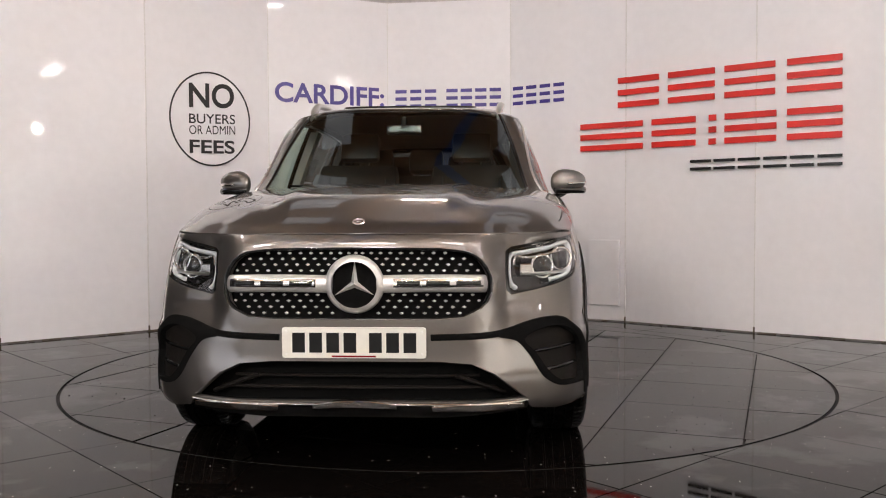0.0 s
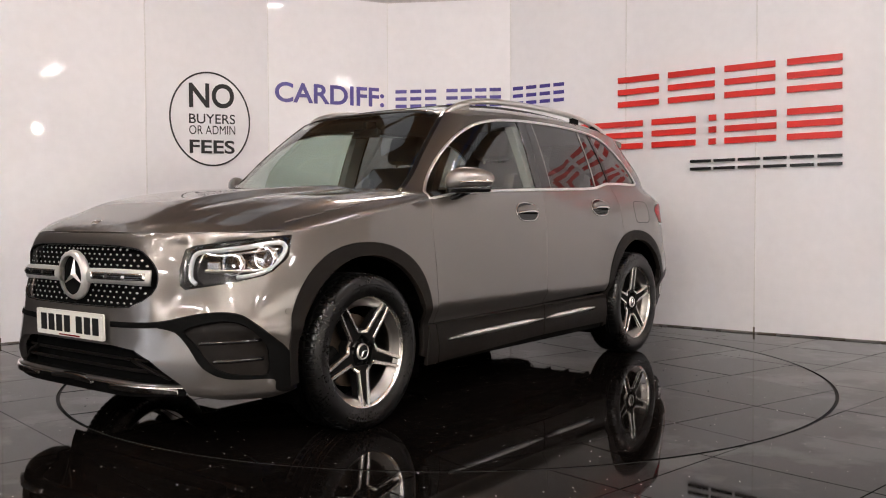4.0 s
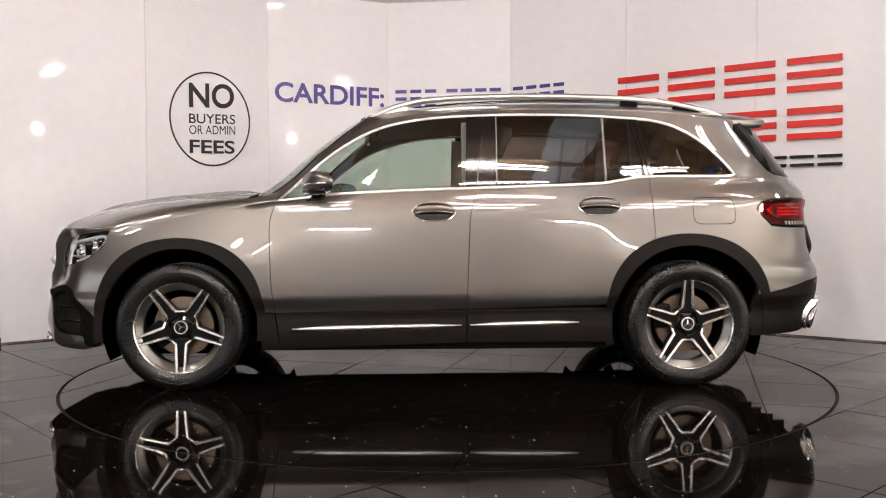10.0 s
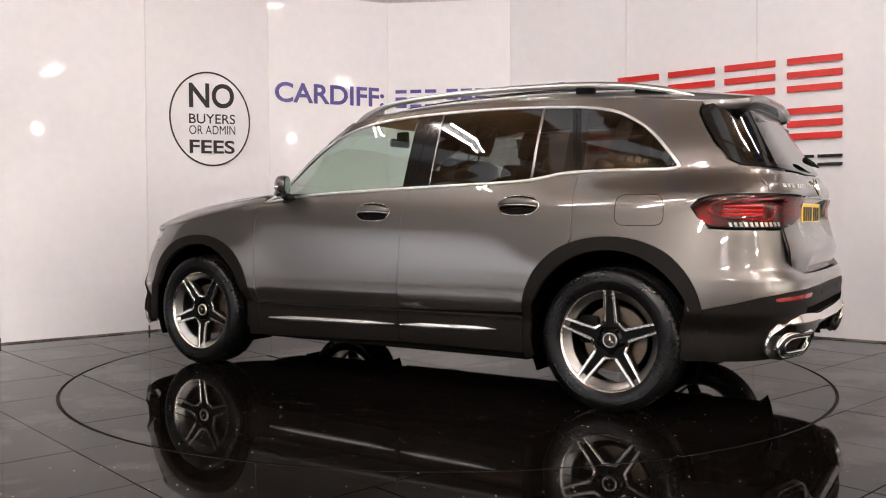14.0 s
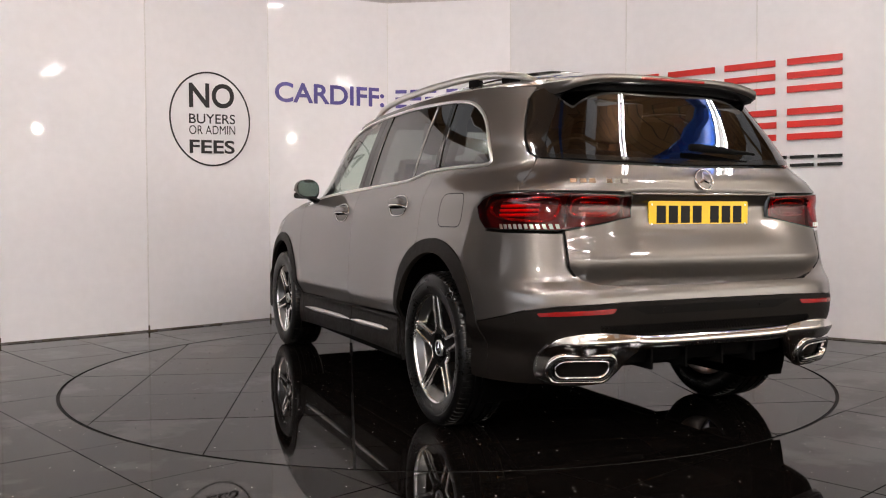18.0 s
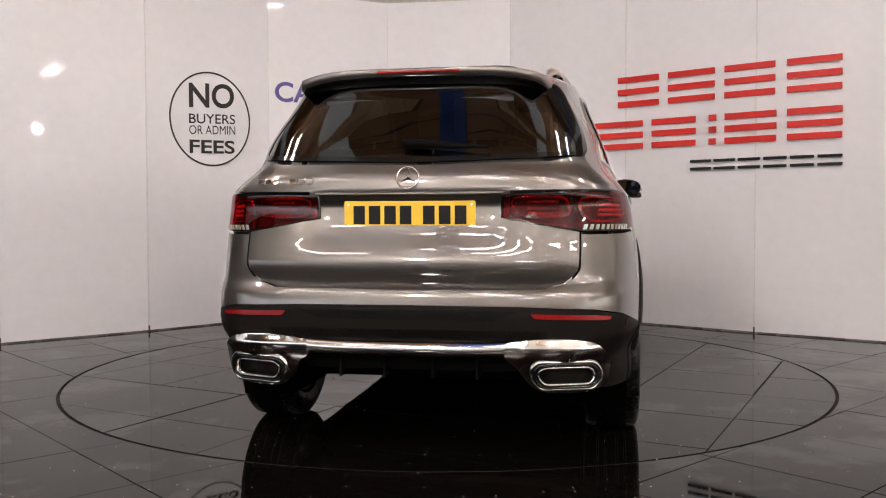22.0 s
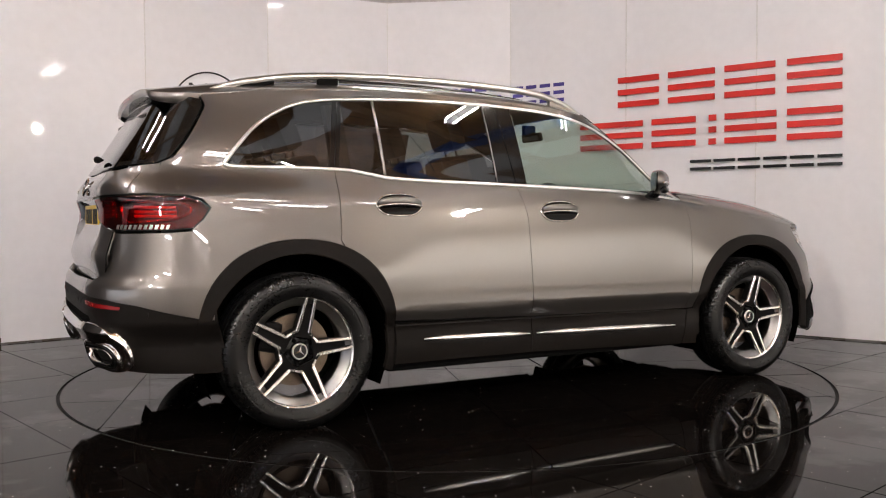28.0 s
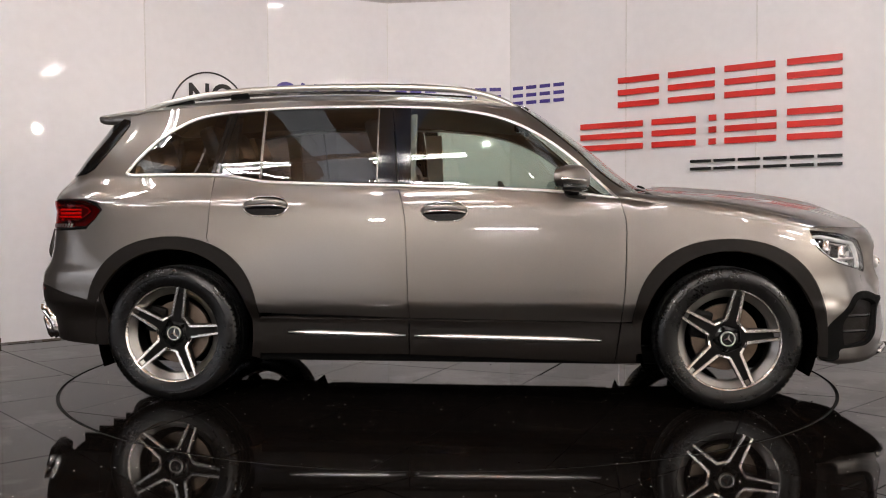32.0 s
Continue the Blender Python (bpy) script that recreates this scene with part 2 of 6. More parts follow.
notice = thing("wall_notice", "round black-ringed vinyl notice on the white wall", "sign")
ring, n = [], 72
vs = []
for i in range(n):
    a = 2 * math.pi * i / n
    for r, o in ((.404, .002), (.404, .005), (.390, .005), (.390, .002)):
        vs.append(wall_point(2.945 + r * math.cos(a), 1.829 + 1.03 * r * math.sin(a), o))
part("ring", vs, [(i * 4 + q, i * 4 + q + 1, (i + 1) % n * 4 + q + 1, (i + 1) % n * 4 + q) for i in range(n) for q in range(3)], BLACK_INK, notice)
wall_word("word", "NO", 2.730, 1.914, .452, .218, BLACK_INK, notice, .06, .022)
wall_word("word", "BUYERS", 2.728, 1.778, .462, .086, BLACK_INK, notice, .05, .008)
wall_word("word", "OR ADMIN", 2.728, 1.684, .462, .078, BLACK_INK, notice, .05)
wall_word("word", "FEES", 2.730, 1.519, .452, .120, BLACK_INK, notice, .03, .022)

phone = thing("wall_lettering", "violet-blue vinyl lettering and bars across the wall", "sign")
wall_word("word", "CARDIFF:", 3.615, 2.043, 1.10, .190, VIOLET_INK, phone, 0.0, .022)
for s0, count, step in ((4.834, 3, .148), (5.343, 4, .142), (6.002, 4, .1475)):
    for k in range(count):
        a = s0 + k * step
        for z in (2.036, 2.108, 2.180):
            wall_shape("bar", [(a, z), (a + .112, z), (a + .112, z + .034), (a, z + .034)], VIOLET_INK, phone)

sign = thing("wall_sign", "raised red and black acrylic bars on the white wall", "sign")


def sign_bars(s0, s1, levels, mat, thick):
    for z in levels:
        wall_shape("bar", [(s0, z), (s1, z), (s1, z + thick), (s0, z + thick)], mat, sign, .004, .022)


for s0, s1 in ((7.104, 7.498), (7.587, 8.003), (8.09, 8.50), (8.592, 8.999)):
    sign_bars(s0, s1, [1.930, 2.038, 2.146], RED_SIGN, .050)
for s0, s1 in ((6.735, 7.345), (7.436, 7.838), (7.957, 8.018), (8.094, 8.512), (8.596, 9.004)):
    sign_bars(s0, s1, [1.556, 1.655, 1.754], RED_SIGN, .050)
for k in range(6):
    a = 7.795 + k * .2065
    sign_bars(a, a + .180, [1.345, 1.409], BLACK_SIGN, .024)


# ---- hall ----
HX0, HX1, HY0, HY1, HZ = -13.0, 13.0, -13.0, 9.0, 7.2


def slab(name, lo, hi, mat, label, kind="structure"):
    c = [(a + b) / 2 for a, b in zip(lo, hi)]
    ob = Build().box([b - a for a, b in zip(lo, hi)], pose(*c)).make(name, mat)
    return tagged(ob, label, name.split("_")[0], kind=kind)


slab("ground", (HX0, HY0, -.25), (HX1, HY1, -.014), GROUT, "dark sub-floor below the tiles")
slab("ceiling", (HX0, HY0, HZ), (HX1, HY1, HZ + .2), CEILING, "brown boarded hall ceiling")
slab("wall_hall_back", (HX0, HY1, -.2), (HX1, HY1 + .2, HZ), HALL, "plain grey hall wall")
WX0, WX1, WY0, WY1, WZ0, WZ1 = 2.5, 13.0, -13.0, 0.0, .06, 2.75
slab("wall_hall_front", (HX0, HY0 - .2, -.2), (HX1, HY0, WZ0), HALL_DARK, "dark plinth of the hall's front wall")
slab("wall_hall_front", (HX0, HY0 - .2, WZ1), (HX1, HY0, HZ), HALL, "plain grey upper wall of the hall")
slab("wall_hall_front", (-3.5, HY0 - .2, WZ0), (WX0, HY0, WZ1), HALL, "plain grey wall between the added glowing panels")
# glowing panels added out of view to brighten the car's sides
glow_panel = thing("glow_panel_3", "cool glowing panel added out of view to brighten the car", "window", kind="structure")
Build().box((9.5, .03, WZ1 - WZ0), pose(-8.25, HY0 - .03, (WZ0 + WZ1) / 2), .004).make("pane", GLOW_COOL, glow_panel)
glow_panel = thing("glow_panel_1", "warm glowing panel added out of view to brighten the car", "window", kind="structure")
Build().box((WX1 - WX0, .03, WZ1 - WZ0), pose((WX0 + WX1) / 2, HY0 - .03, (WZ0 + WZ1) / 2), .004).make("pane", GLOW_WARM, glow_panel)
glow_panel = thing("glow_panel_2", "warm glowing panel added out of view in the side wall", "window", kind="structure")
Build().box((.03, WY1 - WY0, WZ1 - WZ0), pose(HX1 + .03, (WY0 + WY1) / 2, (WZ0 + WZ1) / 2), .004).make("pane", GLOW_WARM, glow_panel)
# left walls, out of view: their dark colour dims the car's left-facing paint
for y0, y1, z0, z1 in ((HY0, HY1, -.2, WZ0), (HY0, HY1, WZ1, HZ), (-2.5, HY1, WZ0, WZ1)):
    slab("wall_hall_side", (HX0 - .2, y0, z0), (HX0, y1, z1), HALL_DARK, "unseen hall wall, coloured dark to dim the car's left side")
# one more added glowing panel, for the side seen from the left
glow_panel = thing("glow_panel_4", "cool glowing panel added out of view in the left wall", "window", kind="structure")
Build().box((.03, 10.5, WZ1 - WZ0), pose(HX0 - .03, -7.75, (WZ0 + WZ1) / 2), .004).make("pane", GLOW_COOL, glow_panel)
for y0, y1, z0, z1 in ((HY0, HY1, -.2, WZ0), (HY0, HY1, WZ1, HZ), (WY1, HY1, WZ0, WZ1)):
    slab("wall_hall_side", (HX1, y0, z0), (HX1 + .2, y1, z1), HALL, "plain grey hall wall round the added glowing panel")

for y in (-10.5, -7.0, -3.5, 0.0, 3.8, 7.0):
    arch = Build()
    path = [(x, y, 4.4 + 2.45 * math.sqrt(max(0, 1 - (x / 12.6) ** 2))) for x in [k * .7 - 12.6 for k in range(37)]]
    arch.tube(path, .07, .16, 4, up=(0, 1, 0))
    tagged(arch.make("timber_arch", TIMBER), "brown laminated timber arch under the ceiling", "beam", "roof arches")
for x, y, turn in ((-.6, -2.0, -17.0), (6.2, -2.0, 0.0)):
    b = Build()
    for w, h, z in ((.32, .03, -.12), (.32, .03, .12), (.03, .22, 0.0)):
        b.box((w, 20.0, h), pose(x, y, 6.55, 0, 0, turn) @ pose(0, 0, z))
    tagged(b.make("steel_beam", BLUE_STEEL), "blue painted steel beam under the ceiling", "beam", "roof beams")
for x, y, w, l in ((-3.3, -6.5, 1.1, 9.0), (2.7, -6.5, 1.1, 9.0), (-2.2, 5.0, 1.0, 7.0), (2.9, 5.0, 1.1, 7.0), (-8.0, -2.0, 1.1, 20.0), (8.6, -2.0, 1.1, 20.0)):
    tagged(Build().box((w, l, .03), pose(x, y, HZ - .02), .006).make("roof_sheet", SKYLIGHT), "pale translucent roof sheet with daylight behind it", "roof light", "roof sheets")
b = Build().tube([(-13 + 1.3 * k, 4.15, 3.62 + .10 * math.cos((k - 10) * .25)) for k in range(21)], .09, .17, 4, up=(0, 1, 0))
tagged(b.make("steel_beam", BLUE_STEEL), "blue painted steel beam behind the wall's top", "beam", "roof beams")

FIXTURES = [(7.43, -5.41, 4.05, -43, 1.8), (-4.2, -2.0, 5.2, 60, 1.5), (4.4, -2.2, 6.3, 120, 1.5), (-5.9, -.6, 6.3, 55, 1.5), (6.0, -.9, 6.3, -55, 1.5), (0, 5.6, 6.3, 0, 1.5)]
FIXTURES += [(x, y, z, 8 * (k % 3) - 8, 1.5) for y, z in ((-6.9, 6.5), (-9.2, 6.6), (-11.6, 6.7)) for k, x in enumerate((-8.2, -4.9, -1.7, 1.5, 4.7, 8.0)) if x > -2 or y > -10]
FIXTURES += [(-1.1, -12.5, 2.9, -9, 1.1), (3.6, -12.4, 3.7, 10, 1.1), (8.1, -12.2, 3.2, -5, 1.1)]
for x, y, z, turn, long in FIXTURES:
    lamp = thing("ceiling_light", "white batten with two lit tubes hung from the ceiling", "light", pose(x, y, z, 0, 0, turn), "hall battens")
    Build().box((long + .08, .15, .05), pose(0, 0, .05), .008).make("housing", FITTING, lamp)
    for dy in (-.095, .095):
        Build().lathe([(.0, -long / 2), (.019, -long / 2), (.019, long / 2), (.0, long / 2)], pose(0, dy, 0, 0, 0, 90), 10).make("tube", TUBE, lamp, smooth=True)
    for dx in (-.7, .7):
        Build().lathe([(.006, .07), (.006, HZ - z - .02)], pose(dx, 0, 0), 6, axis="Z").make("hanger", FITTING, lamp)

# two round floodlights hung in front of the turntable
for (x, y, z), size, watts in zip(((4.45, -3.85, 2.50), (-1.95, -6.7, 2.48)), (.13, .18), FLOOD_WATTS):
    aim = look((x, y, z), (0, .3, .9))
    way = (Vector((0, .3, .9)) - Vector((x, y, z))).normalized()
    data = bpy.data.lights.new("flood", "SPOT" if x > 0 else "AREA")
    data.energy, data.color = watts, (1.0, .91, .80) if x > 0 else (1.0, .93, .86)
    if x > 0:
        data.spot_size, data.spot_blend, data.shadow_soft_size = radians(40), .7, size / 2
    else:
        data.shape, data.size = "DISK", size
    lamp = new("flood_lamp", data)
    lamp.matrix_basis = Matrix.Translation(way * .02) @ aim
    st = thing("flood_light", "round black floodlight hung from the ceiling on a rod", "light", pose(x, y, 0), "floodlights")
    Build().lathe([(0, -.10), (.09, -.09), (.14, .0), (.145, .015), (.13, .012)], pose(0, 0, z) @ way.to_track_quat("Y", "Z").to_matrix().to_4x4(), 28).make("lamp_head", HALL_DARK, st, smooth=True)
    Build().lathe([(.010, z + .06), (.010, HZ - .005)], n=10, axis="Z").make("rod", HALL_DARK, st)


# ---- the car's shape: every panel lies on these smooth surfaces (x forward, y to the left, z up) ----
def curve(tab):
    """A smooth curve through a few (place, value) pairs that never overshoots."""
    xs = [a for a, _ in tab]
    ys = [b for _, b in tab]
    n = len(xs)
    d = [(ys[i + 1] - ys[i]) / (xs[i + 1] - xs[i]) for i in range(n - 1)]
    s = [d[0]] + [0.0 if d[i - 1] * d[i] <= 0 else 2 * d[i - 1] * d[i] / (d[i - 1] + d[i]) for i in range(1, n - 1)] + [d[-1]]

    def value(v):
        if v <= xs[0]:
            return ys[0] + s[0] * (v - xs[0])
        if v >= xs[-1]:
            return ys[-1] + s[-1] * (v - xs[-1])
        i = 0
        while v > xs[i + 1]:
            i += 1
        h = xs[i + 1] - xs[i]
        t = (v - xs[i]) / h
        return (ys[i] * (1 + 2 * t) * (1 - t) ** 2 + h * s[i] * t * (1 - t) ** 2
                + ys[i + 1] * t * t * (3 - 2 * t) + h * s[i + 1] * t * t * (t - 1))
    return value


def ease(a, b, v):
    t = min(1.0, max(0.0, (v - a) / (b - a)))
    return t * t * (3 - 2 * t)


AXLE, HUB_Z = 1.4145, 0.352
half_width = curve([(.16, .80), (.25, .848), (.33, .858), (.425, .851), (.440, .855), (.500, .889), (.516, .8950), (.56, .8952), (.65, .8925), (.75, .888), (.86, .881),
                    (.95, .872), (1.02, .858), (1.08, .838), (1.14, .815), (1.20, .796), (1.30, .763), (1.40, .726), (1.50, .684), (1.56, .655), (1.62, .62)])
nose_x = curve([(.16, 2.25), (.22, 2.298), (.28, 2.314), (.36, 2.318), (.45, 2.308), (.56, 2.305), (.70, 2.30), (.80, 2.29), (.86, 2.272), (.90, 2.245), (.95, 2.19)])
nose_n = curve([(.3, 6.0), (.55, 6.0), (.9, 5.0)])
nose_m = curve([(.3, 4.2), (.55, 4.0), (.9, 3.2)])
tail_x = curve([(.18, -2.11), (.28, -2.19), (.36, -2.235), (.50, -2.270), (.60, -2.278), (.655, -2.274), (.685, -2.258), (.71, -2.240), (.76, -2.225), (.85, -2.212),
                (1.0, -2.20), (1.04, -2.215), (1.10, -2.21), (1.16, -2.175), (1.22, -2.14), (1.35, -2.06), (1.50, -1.97), (1.60, -1.92)])
tail_n = curve([(.6, 7.0), (1.0, 8.0), (1.19, 9.0), (1.5, 9.0)])
tail_m = curve([(.6, 6.0), (1.0, 5.5), (1.19, 5.5), (1.5, 5.0)])
screen_x = curve([(1.05, 1.16), (1.10, 1.07), (1.18, .95), (1.30, .81), (1.37, .72), (1.50, .54), (1.57, .43), (1.62, .34)])
roof_z = curve([(-2.06, 1.552), (-2.0, 1.565), (-1.69, 1.605), (-1.2, 1.642), (-.76, 1.652), (-.3, 1.645), (.07, 1.622), (.35, 1.588), (.50, 1.56)])
hood_z = curve([(.85, 1.125), (1.0, 1.112), (1.28, 1.090), (1.62, 1.062), (1.95, 1.010), (2.12, .965), (2.20, .934), (2.245, .897)])
shoulder_z = curve([(.80, 1.062), (.95, 1.040), (1.40, .960), (1.80, .899), (1.90, .896), (2.25, .895)])
SCREEN_BACK = -.3


def tail_start(z):
    return -.8 + .3 * ease(1.05, 1.19, z)


def flare(x, z):
    f = sum(math.exp(-(abs(x - a) / .50) ** 4) for a in (AXLE, -AXLE))
    front = ease(1.70, 1.92, x) * max(0.0, .916 - half_width(z)) * (1 - ease(.50, .56, z)) * ease(.16, .26, z)
    return .022 * f * (1 - ease(.66, .98, z)) + front


def taper(x, z):
    """The cabin draws in towards the tail."""
    return 1 - (.072 + .055 * ease(1.25, 1.52, z)) * ease(1.04, 1.19, z) * (max(0.0, -.6 - x) / 1.2) ** 1.5


def _round(x, start, end, n, m):
    s = min(1.0, max(0.0, (x - start) / (end - start)))
    return max(0.0, 1 - s ** n) ** (1 / m)


def side_y(x, z):
    """Half width of the body at a length and a height."""
    w = half_width(z)
    k = 1.0
    if x > SCREEN_BACK:
        up = ease(1.02, 1.10, z)
        low = _round(x, .6, nose_x(z), nose_n(z), nose_m(z)) if up < 1 else 0
        high = _round(x, SCREEN_BACK, screen_x(z), 7.0, 3.0) if up > 0 else 0
        k = low * (1 - up) + high * up
    elif x < -.5:
        k = _round(x, tail_start(z), tail_x(z), tail_n(z), tail_m(z)) * taper(x, z)
    return (w + flare(x, z)) * k


sweep_lamp = curve([(0.0, 0.0), (.40, 0.0), (.45, -.006), (.50, -.032), (.56, -.088), (.62, -.095), (.70, -.082), (.77, -.052), (.83, -.006), (.87, 0.0), (.95, 0.0)])
sweep_low = curve([(0.0, 0.0), (.40, 0.0), (.50, -.018), (.60, -.045), (.70, -.055), (.77, -.042), (.83, -.004), (.87, 0.0), (.95, 0.0)])


def sweep(y, z):
    """How far the nose falls back beside the grille, where the headlights sit."""
    k = ease(.52, .64, z)
    return (sweep_lamp(abs(y)) * k + sweep_low(abs(y)) * (1 - k)) * (1 - .55 * ease(.85, .90, z))


def front_x(y, z):
    t = min(1.0, abs(y) / half_width(z))
    return sweep(y, z) + .6 + (nose_x(z) - .6) * max(0.0, 1 - t ** nose_m(z)) ** (1 / nose_n(z))


def rear_x(y, z):
    a = tail_start(z)
    x = tail_x(z)
    for _ in range(4):
        t = min(1.0, abs(y) / (half_width(z) * taper(x, z)))
        x = a + (tail_x(z) - a) * max(0.0, 1 - t ** tail_m(z)) ** (1 / tail_n(z))
    return x


def glass_x(y, z):
    t = min(1.0, abs(y) / half_width(z))
    return SCREEN_BACK + (screen_x(z) - SCREEN_BACK) * max(0.0, 1 - t ** 3.0) ** (1 / 7.0)


def corner(deg, z, tail=False, plain=False):
    """A point on the front (or tail) end, by its angle round the corner: 0 at the middle, 90 where the side runs straight."""
    a = radians(min(90.0, abs(deg)))
    if tail:
        x = tail_start(z) + (tail_x(z) - tail_start(z)) * max(0.0, math.cos(a)) ** (2 / tail_n(z))
        y = half_width(z) * taper(x, z) * math.sin(a) ** (2 / tail_m(z))
    else:
        x = .6 + (nose_x(z) - .6) * max(0.0, math.cos(a)) ** (2 / nose_n(z))
        y = half_width(z) * math.sin(a) ** (2 / nose_m(z))
        x += 0.0 if plain else sweep(y, z)
    y *= 1 + flare(x, z) / half_width(z)
    return x, math.copysign(y, deg), z


def hood_point(x, a):
    """The bonnet and wing tops: a is 0 on the centre line and +-90 at the shoulders."""
    t = radians(min(90.0, abs(a)))
    z0 = shoulder_z(x)
    s = math.sin(t) ** .4
    y = side_y(x, z0) * s
    back = x + (2.245 - front_x(y, .897)) * ease(1.0, 2.1, x)
    top = hood_z(back)
    top += .026 * (1 - ease(.345, .455, y + .09 * (x - 1.5))) * (1 - ease(1.9, 2.2, x)) * (.35 + .65 * ease(.92, 1.30, x))
    return x, math.copysign(y, a), z0 + (top - z0) * math.cos(t)


def roof_point(x, v):
    z = roof_z(x)
    crown = .016 * (1 - ease(.45, .85, abs(v))) * ease(0, -.6, x) * (1 - ease(-1.5, -1.95, x))
    return x, v * side_y(max(x, -1.775), z - .07), z - .07 * abs(v) ** 5 + crown


def _perimeter(tail):
    """How far each corner angle lies from the centre line, measured along the bumper."""
    degs, run = [0.0], [0.0]
    p = corner(0.0, .6, tail, True)
    for i in range(1, 1801):
        deg = 90.0 * (i / 1800) ** 3
        q = corner(deg, .6, tail, True)
        run.append(run[-1] + math.hypot(q[0] - p[0], q[1] - p[1]))
        degs.append(deg)
        p = q
    return run, degs


FRONT_RUN, FRONT_DEG = _perimeter(False)
TAIL_RUN, TAIL_DEG = _perimeter(True)


def front_at(u, z):
    return corner(math.copysign(np.interp(abs(u), FRONT_RUN, FRONT_DEG), u), z)


def tail_at(u, z):
    return corner(math.copysign(np.interp(abs(u), TAIL_RUN, TAIL_DEG), u), z, True)


def header(v):
    """Where the roof meets the windscreen, for a place across the roof."""
    lo, hi = .0, .62
    for _ in range(30):
        x = (lo + hi) / 2
        p = roof_point(x, v)
        if glass_x(p[1], p[2]) > x:
            lo = x
        else:
            hi = x
    return roof_point(x, v)


gate_x = curve([(.64, -2.212), (.70, -2.228), (.782, -2.246), (.796, -2.244), (.90, -2.217), (1.0, -2.203), (1.04, -2.214), (1.10, -2.21), (1.172, -2.168)])


# ---- car paint, trim and glass ----
def car_paint():
    m = material("grey_metallic_paint", (.140, .126, .116), .40, metal=.90, coat=1.0, coat_rough=.010, grain=.035, scale=260)
    m.node_tree.nodes["Principled BSDF"].inputs["Coat IOR"].default_value = 1.75
    return m


PAINT = car_paint()
CLADDING = material("black_textured_plastic", (.0082, .0067, .0058), .5, grain=.15, scale=60, bump=.15, bump_scale=900, spec=.09)
GLOSS_BLACK = material("gloss_black_trim", (.006, .006, .006), .08, grain=.05, scale=20)
LINER_BLACK = material("arch_liner_felt", (.0015, .0014, .0013), .9, grain=.2, scale=40, spec=.0)
MATT_BLACK = material("matt_black_plastic", (.004, .0039, .0038), .8, grain=.2, scale=40, spec=.04)
BRIGHT = material("bright_window_trim", (.92, .91, .90), .34, metal=1.0, grain=.03, scale=40)
CHROME = material("chrome", (.88, .86, .84), .09, metal=1.0, grain=.03, scale=20)
SATIN = material("satin_silver", (.80, .78, .75), .30, metal=1.0, grain=.04, scale=60)
MACHINED = material("machined_alloy", (.84, .81, .77), .26, metal=1.0, grain=.02, scale=90)
ALLOY_SATIN = material("satin_alloy", (.26, .25, .24), .30, metal=1.0, grain=.05, scale=60)
ALLOY_DARK = material("dark_alloy", (.005, .0047, .0045), .50, grain=.12, scale=60, spec=.07)
RUBBER = material("tyre_rubber", (.0026, .0024, .0023), .30, grain=.20, scale=12, bump=.04, bump_scale=300, spec=.34)
ALLOY_GREY = material("grey_alloy", (.36, .33, .30), .30, metal=1.0, grain=.05, scale=60)
BRAKE = material("worn_brake_steel", (.16, .12, .09), .4, metal=.8, grain=.3, scale=25)
CLEAR_GLASS = glass("green_tinted_glass", (.66, .76, .70))
SCREEN_GLASS = glass("windscreen_glass", (.70, .78, .73))
DARK_GLASS = glass("privacy_glass", (.085, .085, .090))
SIDE_GLASS = glass("side_privacy_glass", (.22, .223, .228))
LENS = glass("clear_lens", (.90, .92, .93))
RED_LENS = glass("red_lens", (.75, .010, .012), gloss=.6)
LAMP_RED = material("red_lamp_body", (.62, .004, .006), .18, grain=.1, scale=40)
LAMP_FACET = material("faceted_red_reflector", (.60, .006, .010), .14, metal=1.0, grain=.1, scale=40, bump=1.0, bump_scale=55)
LAMP_DEEP = material("deep_red_lamp", (.055, .002, .003), .2, grain=.1, scale=40)
SILVER_TRIM = material("silver_trim", (.60, .585, .56), .32, metal=.55, grain=.04, scale=60)
STAR_SILVER = material("polished_silver", (.88, .87, .86), .2, metal=1.0, grain=.03, scale=60)
LAMP_WHITE = material("white_light_guide", (.60, .61, .62), .10, grain=.03, scale=40)
REFLECTOR = material("red_reflector", (.20, .006, .006), .18, grain=.08, scale=120)
PLATE_WHITE = material("white_plate", (.72, .70, .64), .35, grain=.04, scale=40)
PLATE_YELLOW = material("yellow_plate", (.80, .50, .015), .35, grain=.04, scale=40)
PLATE_INK = material("plate_black", (.010, .010, .010), .5, grain=.1, scale=40, spec=.15)
LEATHER = material("black_leather", (.018, .017, .017), .45, grain=.15, scale=30, bump=.2, bump_scale=250)
LINER = material("grey_headlining", (.22, .21, .20), .9, grain=.06, scale=30)
DASH = material("dark_dashboard", (.014, .014, .014), .6, grain=.15, scale=40)
MIRROR = material("mirror_glass", (.42, .44, .46), .02, metal=1.0, grain=.01, scale=5)

turntable = thing("turntable", "round turning platform laid with glossy black square tiles", "turntable", kind="structure")
car = thing("car", "grey metallic SUV with black cladding on the tiled turntable", "car")
OFF = Vector((.0803, -.2157, 0))


def densify(loop, step):
    out = []
    for a, b in zip(loop, loop[1:] + loop[:1]):
        n = max(1, int(math.ceil(math.hypot((b[0] - a[0]) / step[0], (b[1] - a[1]) / step[1]))))
        out += [(a[0] + (b[0] - a[0]) * i / n, a[1] + (b[1] - a[1]) * i / n) for i in range(n)]
    return out


